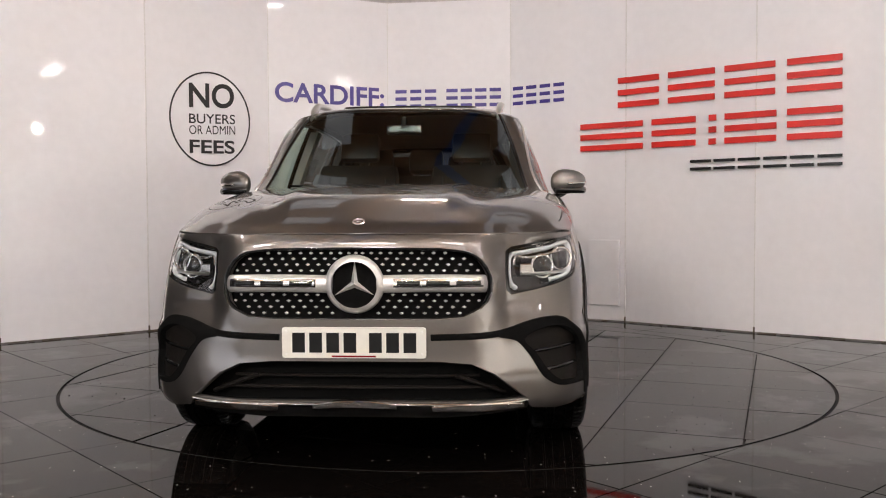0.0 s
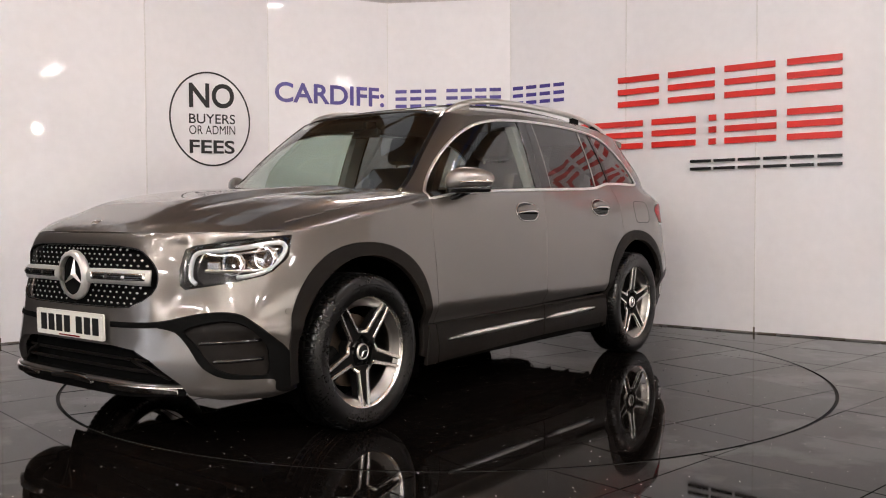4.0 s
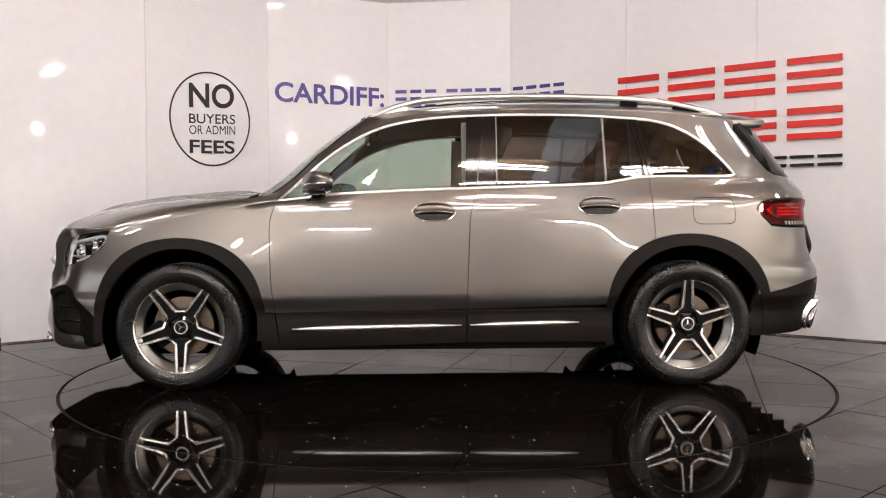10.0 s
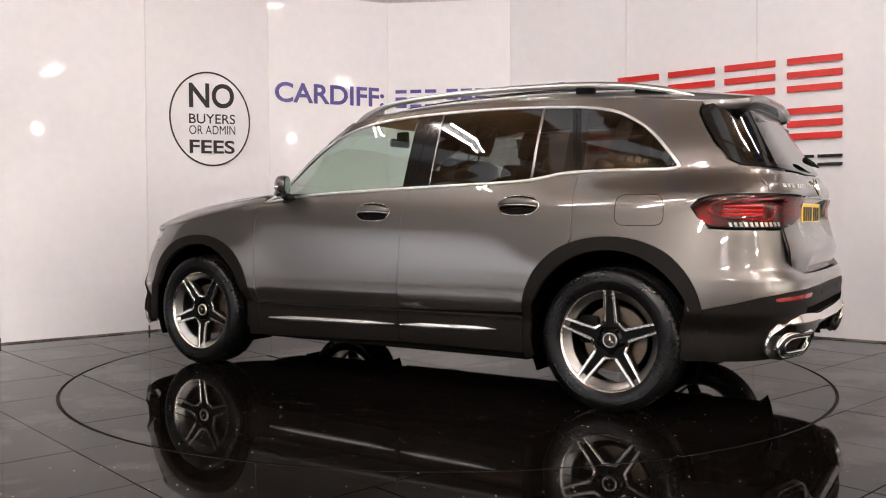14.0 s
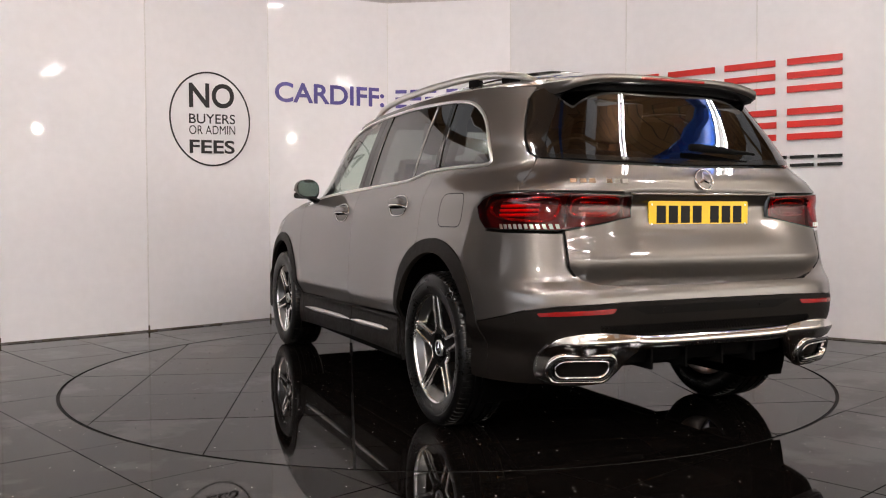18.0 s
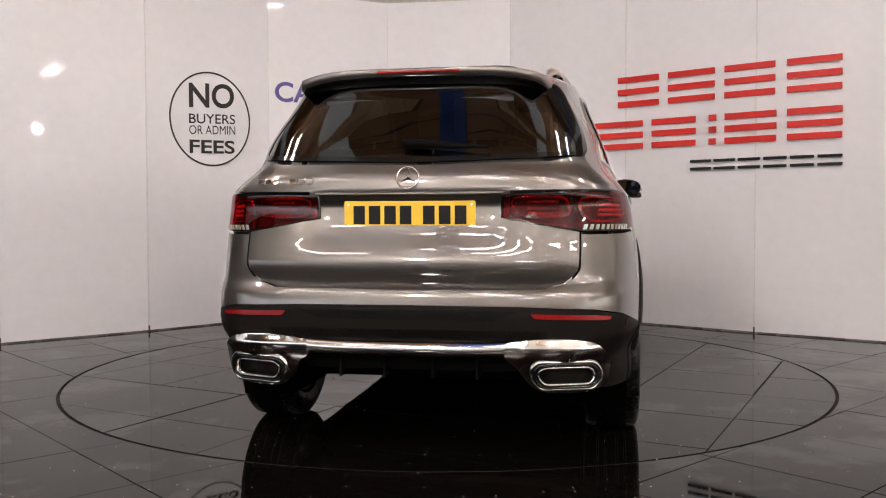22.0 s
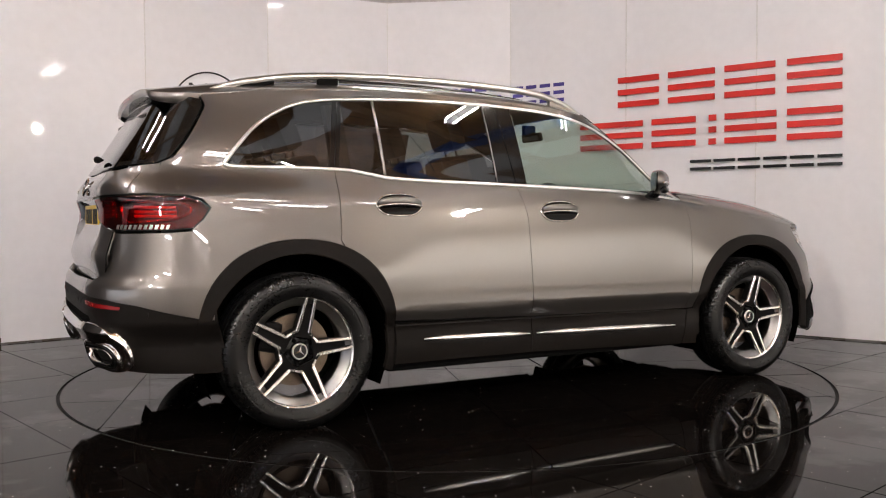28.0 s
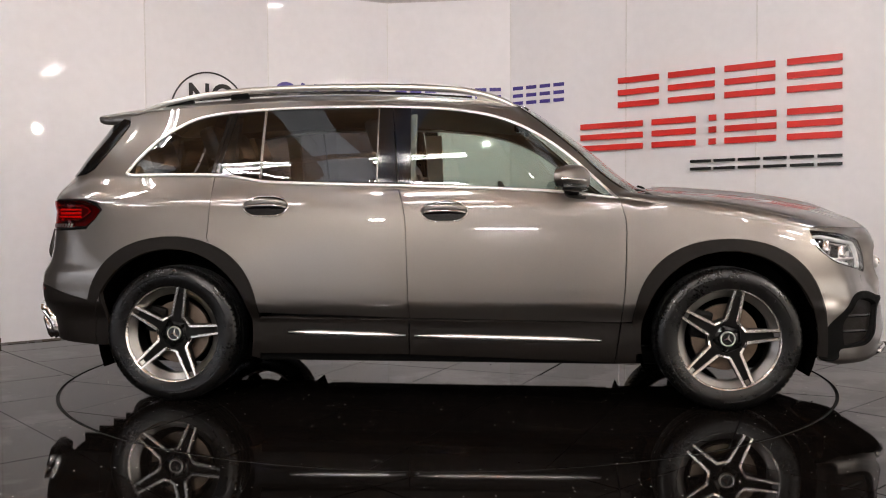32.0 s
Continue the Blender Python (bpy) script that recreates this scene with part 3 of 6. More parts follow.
def spline(pts, k=6, closed=True):
    """A round curve through the given points."""
    n, out = len(pts), []
    for i in range(n if closed else n - 1):
        p = [pts[(i + j) % n] if closed else pts[min(max(i + j, 0), n - 1)] for j in (-1, 0, 1, 2)]
        for s in range(k):
            t = s / k
            out.append(tuple(.5 * (2 * p[1][c] + (p[2][c] - p[0][c]) * t + (2 * p[0][c] - 5 * p[1][c] + 4 * p[2][c] - p[3][c]) * t * t
                                   + (3 * p[1][c] - p[0][c] - 3 * p[2][c] + p[3][c]) * t ** 3) for c in (0, 1)))
    if not closed:
        out.append(tuple(pts[-1]))
    return out


def rounded(pts, r, k=4):
    """A polygon with its corners rounded off."""
    out, n = [], len(pts)
    for i in range(n):
        a, b, c = Vector(pts[i - 1]), Vector(pts[i]), Vector(pts[(i + 1) % n])
        d = min(r, (a - b).length * .45, (c - b).length * .45)
        p, q = b + (a - b).normalized() * d, b + (c - b).normalized() * d
        for s in range(k + 1):
            t = s / k
            out.append(tuple(p * (1 - t) ** 2 + b * 2 * t * (1 - t) + q * t * t))
    return out


def inside_loop(p, loop):
    x, y, hit = p[0], p[1], False
    for (x0, y0), (x1, y1) in zip(loop, loop[1:] + loop[:1]):
        if (y0 > y) != (y1 > y) and x < (x1 - x0) * (y - y0) / (y1 - y0) + x0:
            hit = not hit
    return hit


def surface(f, u, v, e=.003):
    """Point and outward unit normal of a mapped surface."""
    p = Vector(f(u, v))
    du, dv = Vector(f(u + e, v)) - Vector(f(u - e, v)), Vector(f(u, v + e)) - Vector(f(u, v - e))
    n = du.cross(dv)
    if n.length < 1e-12:
        n = p - Vector((p.x * .7, 0, .7))
    n.normalize()
    if n.dot(p - Vector((p.x * .75, 0, .75))) < 0:
        n = -n
    return p, n


def panel(name, outline, f, mat, parent, holes=(), step=(.05, .05), thick=.012, lift=0.0, label="", rows=()):
    """A sheet cut to an outline on one of the car's surfaces, with turned-in edges and true normals."""
    loops = [densify(outline, step)] + [densify(h, step) for h in holes]
    pts, edges = [], []
    for loop in loops:
        k = len(pts)
        pts += loop
        edges += [(k + i, k + (i + 1) % len(loop)) for i in range(len(loop))]
    us, vs = [p[0] for p in outline], [p[1] for p in outline]
    nu, nv = int((max(us) - min(us)) / step[0]) + 1, int((max(vs) - min(vs)) / step[1]) + 1
    rim = [(p[0] / step[0], p[1] / step[1]) for p in pts]
    arr = np.array(rim)
    for v in rows:
        last = -9
        for i in range(2 * nu + 1):
            q = (min(us) + step[0] * .5 * i, v)
            s = (q[0] / step[0], q[1] / step[1])
            if inside_loop(q, loops[0]) and not any(inside_loop(q, h) for h in loops[1:]) and np.min(np.abs(arr - s).max(1)) > .2:
                if last == i - 1:
                    edges.append((len(pts) - 1, len(pts)))
                pts.append(q)
                last = i
    for i in range(nu + 1):
        for j in range(nv + 1):
            if any(abs(min(vs) + step[1] * j - v) < .4 * step[1] for v in rows):
                continue
            q = (min(us) + step[0] * (i + (.25 if j % 2 else -.25)), min(vs) + step[1] * j)
            s = (q[0] / step[0], q[1] / step[1])
            if inside_loop(q, loops[0]) and not any(inside_loop(q, h) for h in loops[1:]) and np.min(np.abs(arr - s).max(1)) > .45:
                pts.append(q)
    flat = [Vector((p[0] / step[0], p[1] / step[1])) for p in pts]
    co, _, tris, _, _, _ = delaunay_2d_cdt(flat, edges, [], 0, 1e-5)
    co = [(c.x * step[0], c.y * step[1]) for c in co]
    keep = []
    for t in tris:
        c = (sum(co[i][0] for i in t) / 3, sum(co[i][1] for i in t) / 3)
        if inside_loop(c, loops[0]) and not any(inside_loop(c, h) for h in loops[1:]):
            keep.append(tuple(t))
    verts, norms = [], []
    for u, v in co:
        p, n = surface(f, u, v)
        verts.append(p + n * lift)
        norms.append(n)
    faces = []
    for a, b, c in keep:
        n = (verts[b] - verts[a]).cross(verts[c] - verts[a])
        faces.append((a, b, c) if n.dot(norms[a]) > 0 else (a, c, b))
    count = {}
    for fc in faces:
        for i in range(3):
            e = (fc[i], fc[(i + 1) % 3])
            count[e] = count.get(e, 0) + 1
    if thick:
        for a, b in [e for e in count if (e[1], e[0]) not in count]:
            k = len(verts)
            side = (verts[b] - verts[a]).cross(norms[a]).normalized()
            verts += [verts[a], verts[b], verts[b] - norms[b] * thick, verts[a] - norms[a] * thick]
            norms += [(side + norms[a]).normalized(), (side + norms[b]).normalized(), side, side]
            faces.append((k + 1, k, k + 3, k + 2))
    return part(name, [v + OFF for v in verts], faces, mat, parent, label, normals=[tuple(n) for n in norms])


def band(name, path, f, mat, parent, width, proud, lift=0.0, label="", closed=False, ends=False):
    """A moulding laid along a path on a surface, with a rounded section."""
    frames = [surface(f, u, v) for u, v in path]
    n = len(path)
    vs, fs = [], []
    prof = [(-.5, -.2), (-.5, .25), (-.43, .58), (-.25, .88), (0, 1.0), (.25, .88), (.43, .58), (.5, .25), (.5, -.2)]
    for i, (p, nn) in enumerate(frames):
        a, b = frames[(i - 1) % n if closed else max(i - 1, 0)][0], frames[(i + 1) % n if closed else min(i + 1, n - 1)][0]
        t = (b - a).normalized()
        s = nn.cross(t).normalized()
        w = width if not ends else width * min(1.0, .25 + 4 * min(i, n - 1 - i) / n)
        for x, h in prof:
            vs.append(p + OFF + s * (x * w) + nn * (lift + h * proud))
    k = len(prof)
    for i in range(n if closed else n - 1):
        j = (i + 1) % n
        for q in range(k - 1):
            fs.append((i * k + q, i * k + q + 1, j * k + q + 1, j * k + q))
    if not closed:
        fs += [tuple(range(k)), tuple(range((n - 1) * k, n * k))]
    return part(name, vs, fs, mat, parent, label)


def mirrored(f, s):
    return lambda u, v: (lambda p: (p[0], s * p[1], p[2]))(f(u, v))


def side(x, z):
    return x, side_y(x, z), z


def arch_radius(a, rear, outer):
    """The wheel arch, slightly squared: radius by the angle from straight ahead."""
    s = math.sin(a)
    if outer:
        return .466 + .028 * abs(s) ** 1.5 + .024 * math.sin(2 * a) ** 2 + (.014 * max(0, s) if rear else 0)
    return .424 + .012 * abs(s) ** 1.3 + (.008 if rear else 0)


def arch(axle, outer, a0, a1, n=22, grow=0.0):
    out = []
    for i in range(n + 1):
        a = radians(a0 + (a1 - a0) * i / n)
        r = arch_radius(a, axle < 0, outer) + grow
        out.append((axle + r * math.cos(a), HUB_Z + r * math.sin(a)))
    return out


# window line: along the belt, round the tail corner and back over the roof
BELT = spline([(.875, 1.050), (.63, 1.080), (.32, 1.100), (-.22, 1.120), (-.86, 1.140), (-1.03, 1.160), (-1.16, 1.180), (-1.40, 1.186), (-1.66, 1.186)], 5, False)
CROWN = spline([(-1.715, 1.200), (-1.66, 1.270), (-1.56, 1.375), (-1.45, 1.450), (-1.32, 1.502), (-1.10, 1.530), (-.69, 1.545), (-.24, 1.540), (.11, 1.512), (.37, 1.443), (.62, 1.292), (.875, 1.055)], 5, False)
belt_z = lambda x: float(np.interp(x, [p[0] for p in BELT[::-1]], [p[1] for p in BELT[::-1]]))
crown_z = lambda x: float(np.interp(x, [p[0] for p in CROWN], [p[1] for p in CROWN]))
SEAM_F = [(.885, 1.048), (.915, .95), (.920, .88), (.912, .62), (.895, .43)]
SEAM_B = [(-.230, 1.112), (-.206, 1.04), (-.188, .95), (-.173, .60), (-.168, .445)]
SEAM_R = [(-1.211, 1.176), (-1.213, 1.03), (-1.218, .90), (-1.222, .855)]
G = .0022
screen_edge = lambda z: SCREEN_BACK + .892 * (screen_x(z) - SCREEN_BACK)


def build_side(s):
    f = mirrored(side, s)
    # front door
    door = panel("front_door", [(x - G, z) for x, z in SEAM_F] + [(x + G, z) for x, z in SEAM_B[::-1]] + [(x, z - .006) for x, z in BELT[::-1] if -.225 < x < .87], f, PAINT, car, step=(.06, .035), thick=.02)
    panel("lower_cladding", [(.893 - G, .426), (-.168 + G, .440), (-.166 + G, .262), (.865 - G, .236)], f, CLADDING, door, lift=.020, thick=.02)
    band("chrome_strip", [(.80 - .94 * i / 24, .340 + .014 * i / 24) for i in range(25)], f, BRIGHT, door, .028, .013, .019, ends=True)
    handle(door, .013, .985, s)
    # rear door: cut round the rear arch
    cut = [p for p in arch(-AXLE, True, 0, 90, 26, G) if p[1] > .452 and p[0] > -1.222]
    rdoor = panel("rear_door", [(x - G, z) for x, z in SEAM_B] + cut + [(x + G, z) for x, z in SEAM_R[::-1]] + [(x, z - .006) for x, z in BELT[::-1] if -1.205 < x < -.235], f, PAINT, car, step=(.06, .035), thick=.02)
    low = [p for p in arch(-AXLE, True, -22, 14, 10, .002) if p[1] > .25]
    panel("lower_cladding", [(-.170 - G, .440), (-.168 - G, .262)] + [(p[0], max(p[1], .262)) for p in low if p[1] < .45] + [(-.94, .448)], f, CLADDING, rdoor, lift=.020, thick=.02)
    band("chrome_strip", [(-.185 - .61 * i / 16, .3545 + .012 * i / 16) for i in range(17)], f, BRIGHT, rdoor, .028, .013, .019, ends=True)
    handle(rdoor, -.914, 1.015, s)
    # front wing: side and top
    wing_low = [p for p in arch(AXLE, True, 57.5, 178, 30, G) if p[1] > .42]
    wing = panel("front_wing", [(1.838, .806)] + wing_low + [(x + G, z) for x, z in SEAM_F[::-1]] + [(.93, shoulder_z(.93))] + [(x, shoulder_z(x)) for x in np.linspace(1.0, 1.80, 12)], f, PAINT, car, step=(.05, .035))
    top = lambda x, a: hood_point(x, s * a)
    panel("wing_top", [(.885, 89.9), (1.0, 89.9), (1.2, 89.9), (1.5, 89.9), (1.82, 89.9), (1.846, 76), (1.83, HOOD_EDGE + 1), (1.80, HOOD_EDGE), (1.72, HOOD_EDGE), (1.5, HOOD_EDGE), (1.2, HOOD_EDGE), (1.02, HOOD_EDGE), (.93, 58), (.885, 64)], top, PAINT, wing, step=(.05, 5.0))
    panel("lower_cladding", [(.897 + G, .426), (.867 + G, .236), (.97, .234), (.965, .30), (.950, .36), (.947, .426)], f, CLADDING, wing, lift=.020, thick=.02)
    # rear quarter, with the pillar round the last window
    qa = [p for p in arch(-AXLE, True, 67, 140, 20, G)][::-1]
    tail = [(-1.835, .835), (-1.885, .905), (-1.835, .955), (-1.800, 1.0), (-1.835, 1.040), (-1.90, 1.058), (-2.03, 1.064)]
    up = [(tail_at(u, z)[0] + .004, z) for u, z in ((.905, 1.20), (.95, 1.225), (.972, 1.30), (.985, 1.38), (.990, 1.47))] + [(-1.775, roof_z(-1.775) - .074)]
    roofline = [(x, roof_z(x) - .072) for x in np.linspace(-1.6, -.15, 12)]
    inner = [(x, z + .006) for x, z in CROWN if x < -.2][::-1]
    low = [(x, z - .006) for x, z in BELT if x < -1.215][::-1]
    panel("rear_quarter", qa + [(x - G, z) for x, z in SEAM_R[::-1]] + low[::-1] + [(-1.700, 1.183)] + inner[::-1] + [(-.15, 1.552)] + roofline[::-1] + up[::-1] + tail[::-1], f, PAINT, car, step=(.05, .03))
    fuel = rounded([(-1.440, .914), (-1.683, .914), (-1.672, 1.062), (-1.439, 1.063)], .050)
    if s > 0:
        band("fuel_flap_gap", fuel, f, MATT_BLACK, car, .0035, .0010, .0, closed=True)
    # front pillar and cant rail
    pil = [(screen_edge(z), z) for z in np.linspace(1.062, HEAD[2] - .015, 12)] + [(p[0], p[2] - .003) for p in [roof_point(roof_front(v), v) for v in (.86, .90, .94, .97)]]
    over = [(x, roof_z(x) - .073) for x in (.29, .20, .10, 0.0, -.14)]
    under = [(x, z + .006) for x, z in CROWN if -.15 < x < .88]
    panel("front_pillar", [(.905, 1.052)] + pil + over + [(-.147, 1.549)] + under, f, PAINT, car, step=(.05, .03))
    # bright window surround
    loop = BELT + [(-1.70, 1.190)] + CROWN[:-1]
    band("window_surround", loop, f, BRIGHT, car, .017, .007, .0, closed=True, label="bright chrome window surround")
    # glass and black pillars
    top_run = lambda x0, x1, n=14: [(x, crown_z(x) - .004) for x in np.linspace(x0, x1, n)]
    bot_run = lambda x0, x1, n=10: [(x, belt_z(x) + .004) for x in np.linspace(x0, x1, n)]
    def pane(name, x0t, x0b, x1t, x1b, mat, parent):
        ob = panel(name, bot_run(x0b, x1b) + top_run(x1t, x0t), f, mat, parent, step=(.07, .05), thick=0, lift=-.004)
        ob.visible_shadow = False
        return ob
    pane("window_glass", -.185, -.168, .855, .862, CLEAR_GLASS, door)
    pane("window_glass", -.961, -.954, -.349, -.341, SIDE_GLASS, rdoor)
    pane("window_glass", -1.128, -1.192, -.971, -.965, SIDE_GLASS, rdoor)
    ob = panel("quarter_glass", bot_run(-1.66, -1.232) + [(-1.232 + .066 * i / 4, 1.19 + .33 * i / 4) for i in range(5)][1:4] + top_run(-1.166, -1.69, 20), f, SIDE_GLASS, car, step=(.07, .05), thick=0, lift=-.004)
    ob.visible_shadow = False
    panel("pillar_trim", bot_run(-.227, -.164, 3) + top_run(-.181, -.273, 3), f, GLOSS_BLACK, door, step=(.05, .05), lift=.001)
    panel("pillar_trim", bot_run(-.341, -.232, 3) + top_run(-.278, -.349, 3), f, GLOSS_BLACK, rdoor, step=(.05, .05), lift=.001)
    slant = lambda xb, xt: [(xb + (xt - xb) * k / 12, belt_z(xb) + .006 + (crown_z(xt) - belt_z(xb) - .012) * k / 12) for k in range(13)]
    band("pillar_edge", slant(-.341, -.349), f, ALLOY_SATIN, rdoor, .008, .003, .0)
    band("glass_divider", slant(-.960, -.966), f, ALLOY_SATIN, rdoor, .014, .004, -.002)
    panel("pillar_trim", bot_run(-1.209, -1.190, 3) + top_run(-1.126, -1.146, 3), f, GLOSS_BLACK, rdoor, step=(.05, .05), lift=.001)
    panel("pillar_trim", bot_run(-1.234, -1.214, 3) + top_run(-1.150, -1.168, 3), f, GLOSS_BLACK, car, step=(.05, .05), lift=.001)
    # wheel arch mouldings
    for axle, name in ((AXLE, "front"), (-AXLE, "rear")):
        a0, a1 = ((-10, 190) if axle > 0 else (-15, 187))
        out = arch(axle, True, a0, a1, 40)
        inn = arch(axle, False, a0, a1, 40)
        panel("arch_moulding", out + inn[::-1], f, CLADDING, car, step=(.05, .04), lift=.006, thick=.028, label="black textured wheel arch moulding")
    # liners inside the arches
    for axle in (AXLE, -AXLE):
        vs, fs = [], []
        path = arch(axle, False, -25, 205, 30)
        for x, z in path:
            vs += [Vector((x, s * (side_y(x, max(z, .3)) - .012), z)) + OFF, Vector((x, s * .62, z)) + OFF]
        for i in range(len(path) - 1):
            fs.append((2 * i, 2 * i + 2, 2 * i + 3, 2 * i + 1))
        fs.append(tuple(2 * i + 1 for i in range(len(path))))
        part("arch_liner", vs, fs, LINER_BLACK, car, smooth=False)
    # sill underside
    Build().box((1.86, .10, .10), Matrix.Translation(OFF) @ pose(-.04, s * .79, .265), .02).make("sill", MATT_BLACK, car)
    mirror(s)
    rail(s)


def handle(door, x, z, s):
    f = mirrored(side, s)
    cup = spline([(x - .118, z), (x - .08, z + .040), (x, z + .052), (x + .08, z + .042), (x + .118, z), (x + .08, z - .042), (x, z - .05), (x - .08, z - .042)], 4)
    base = panel("handle_recess", cup, f, GLOSS_BLACK, door, step=(.03, .02), thick=0, lift=.0015)
    band("handle_ring", cup, f, CHROME, base, .007, .004, .001, closed=True)
    pts = []
    for i in range(13):
        t = i / 12 * 2 - 1
        p, n = surface(f, x + t * .112, z + .008 + .006 * (1 - t * t))
        pts.append(p + OFF + n * (.006 + .022 * (1 - t ** 4)))
    Build().tube(pts, .008, .021, 10, taper=[.55 + .45 * (1 - (i / 6 - 1) ** 4) for i in range(13)]).make("handle", PAINT, base, "grey grip with a bright edge", smooth=True)
    pts2 = [p + Vector((0, s * .003, -.016)) for p in pts]
    Build().tube(pts2, .008, .006, 8).make("bright_edge", CHROME, base, smooth=True)


def mirror(s):
    c = Vector((.652, s * .912, 1.147)) + OFF
    vs, fs, nu, nv = [], [], 28, 16
    k = lambda t, e: math.copysign(abs(t) ** e, t)
    for i in range(nv + 1):
        b = math.pi * (i / nv - .5)
        for j in range(nu):
            a = 2 * math.pi * j / nu
            x = k(math.cos(b), .85) * k(math.cos(a), .9)
            y = k(math.cos(b), .85) * k(math.sin(a), .85)
            z = k(math.sin(b), .9)
            x = max(x, -.50) if x < 0 else x
            vs.append(c + Vector((x * (.062 if x > 0 else .080) - .062 * y, s * y * .100, z * (.066 - .012 * y) + .006 * y)))
    cap, rim = [], []
    for i in range(nv):
        for j in range(nu):
            q = (j + 1) % nu
            (cap if j < nu / 4 + 2 or j >= 3 * nu / 4 - 2 else rim).append((i * nu + j, i * nu + q, (i + 1) * nu + q, (i + 1) * nu + j))
    housing = part("door_mirror", vs, cap, PAINT, car, "grey door mirror with a bright indicator strip")
    part("mirror_rim", vs, rim, GLOSS_BLACK, housing, "gloss black mirror surround")
    g = [(s * .082 * k(math.cos(t), .6), .052 * k(math.sin(t), .6)) for t in [2 * math.pi * i / 28 for i in range(28)]]
    part("mirror_glass", [c + Vector((-.0415 - .062 * s * a / .100, a, b + .003)) for a, b in g], [tuple(range(28))], MIRROR, housing, smooth=False)
    path = [c + Vector((.062 * math.cos(t) - .062 * math.sin(t), s * .101 * math.sin(t), -.012 + .006 * math.sin(t))) for t in np.linspace(-.1, 1.5, 12)]
    Build().tube(path, .005, .007, 8).make("indicator", CHROME, housing, smooth=True)
    path = [c + Vector((.042 * math.cos(t) - .055 * math.sin(t), s * .086 * math.sin(t), -.044)) for t in np.linspace(-1.2, 1.5, 12)]
    Build().tube(path, .018, .020, 8).make("lower_cap", GLOSS_BLACK, housing, smooth=True)
    Build().tube([c + Vector((-.005, -s * .02, -.058)), c + Vector((.0, -s * .07, -.080)), Vector((.70, s * .81, 1.050)) + OFF], .040, .017, 10).make("stalk", GLOSS_BLACK, housing, smooth=True)


def rail(s):
    run = spline([(.42, 1.512), (.30, 1.575), (.18, 1.615), (.04, 1.641), (-.24, 1.658), (-.62, 1.664), (-1.04, 1.658), (-1.34, 1.637), (-1.58, 1.596), (-1.72, 1.556)], 5, False)
    yy = lambda x: s * (.560 - .06 * max(0, x) - .055 * max(0, -x - .7))
    r = Build().tube([Vector((x, yy(x), z)) + OFF for x, z in run], .019, .018, 12, taper=[min(1.0, .35 + 6 * min(i, len(run) - 1 - i) / len(run)) for i in range(len(run))])
    r = r.make("roof_rail", SATIN, car, "satin silver roof rail", smooth=True)
    for x0, x1, stuff in ((.36, .16, ALLOY_GREY), (-1.10, -1.20, MATT_BLACK), (-1.42, -1.58, MATT_BLACK), (-1.60, -1.71, ALLOY_GREY)):
        zs = [(x, float(np.interp(-x, [-p[0] for p in run], [p[1] for p in run]))) for x in np.linspace(x0, x1, 6)]
        vs = []
        for x, z in zs:
            low = roof_z(x) - .07 * min(1, abs(yy(x)) / side_y(x, roof_z(x) - .07)) ** 5 - .006
            for dy in (-.012, .012):
                vs += [Vector((x, yy(x) + dy, low)) + OFF, Vector((x, yy(x) + dy, max(low + .004, z - .006))) + OFF]
        fs = []
        for i in range(5):
            k = i * 4
            fs += [(k, k + 4, k + 5, k + 1), (k + 2, k + 3, k + 7, k + 6), (k + 1, k + 5, k + 7, k + 3)]
        fs += [(0, 1, 3, 2), (20, 22, 23, 21)]
        part("rail_foot", vs, fs, stuff, r, smooth=False)


HOOD_EDGE = 60.0
HEAD_V = .84
HEAD = header(HEAD_V)


def roof_front(v):
    if abs(v) <= HEAD_V:
        return header(v)[0]
    t = (abs(v) - HEAD_V) / (1 - HEAD_V)
    return HEAD[0] + (.30 - HEAD[0]) * t


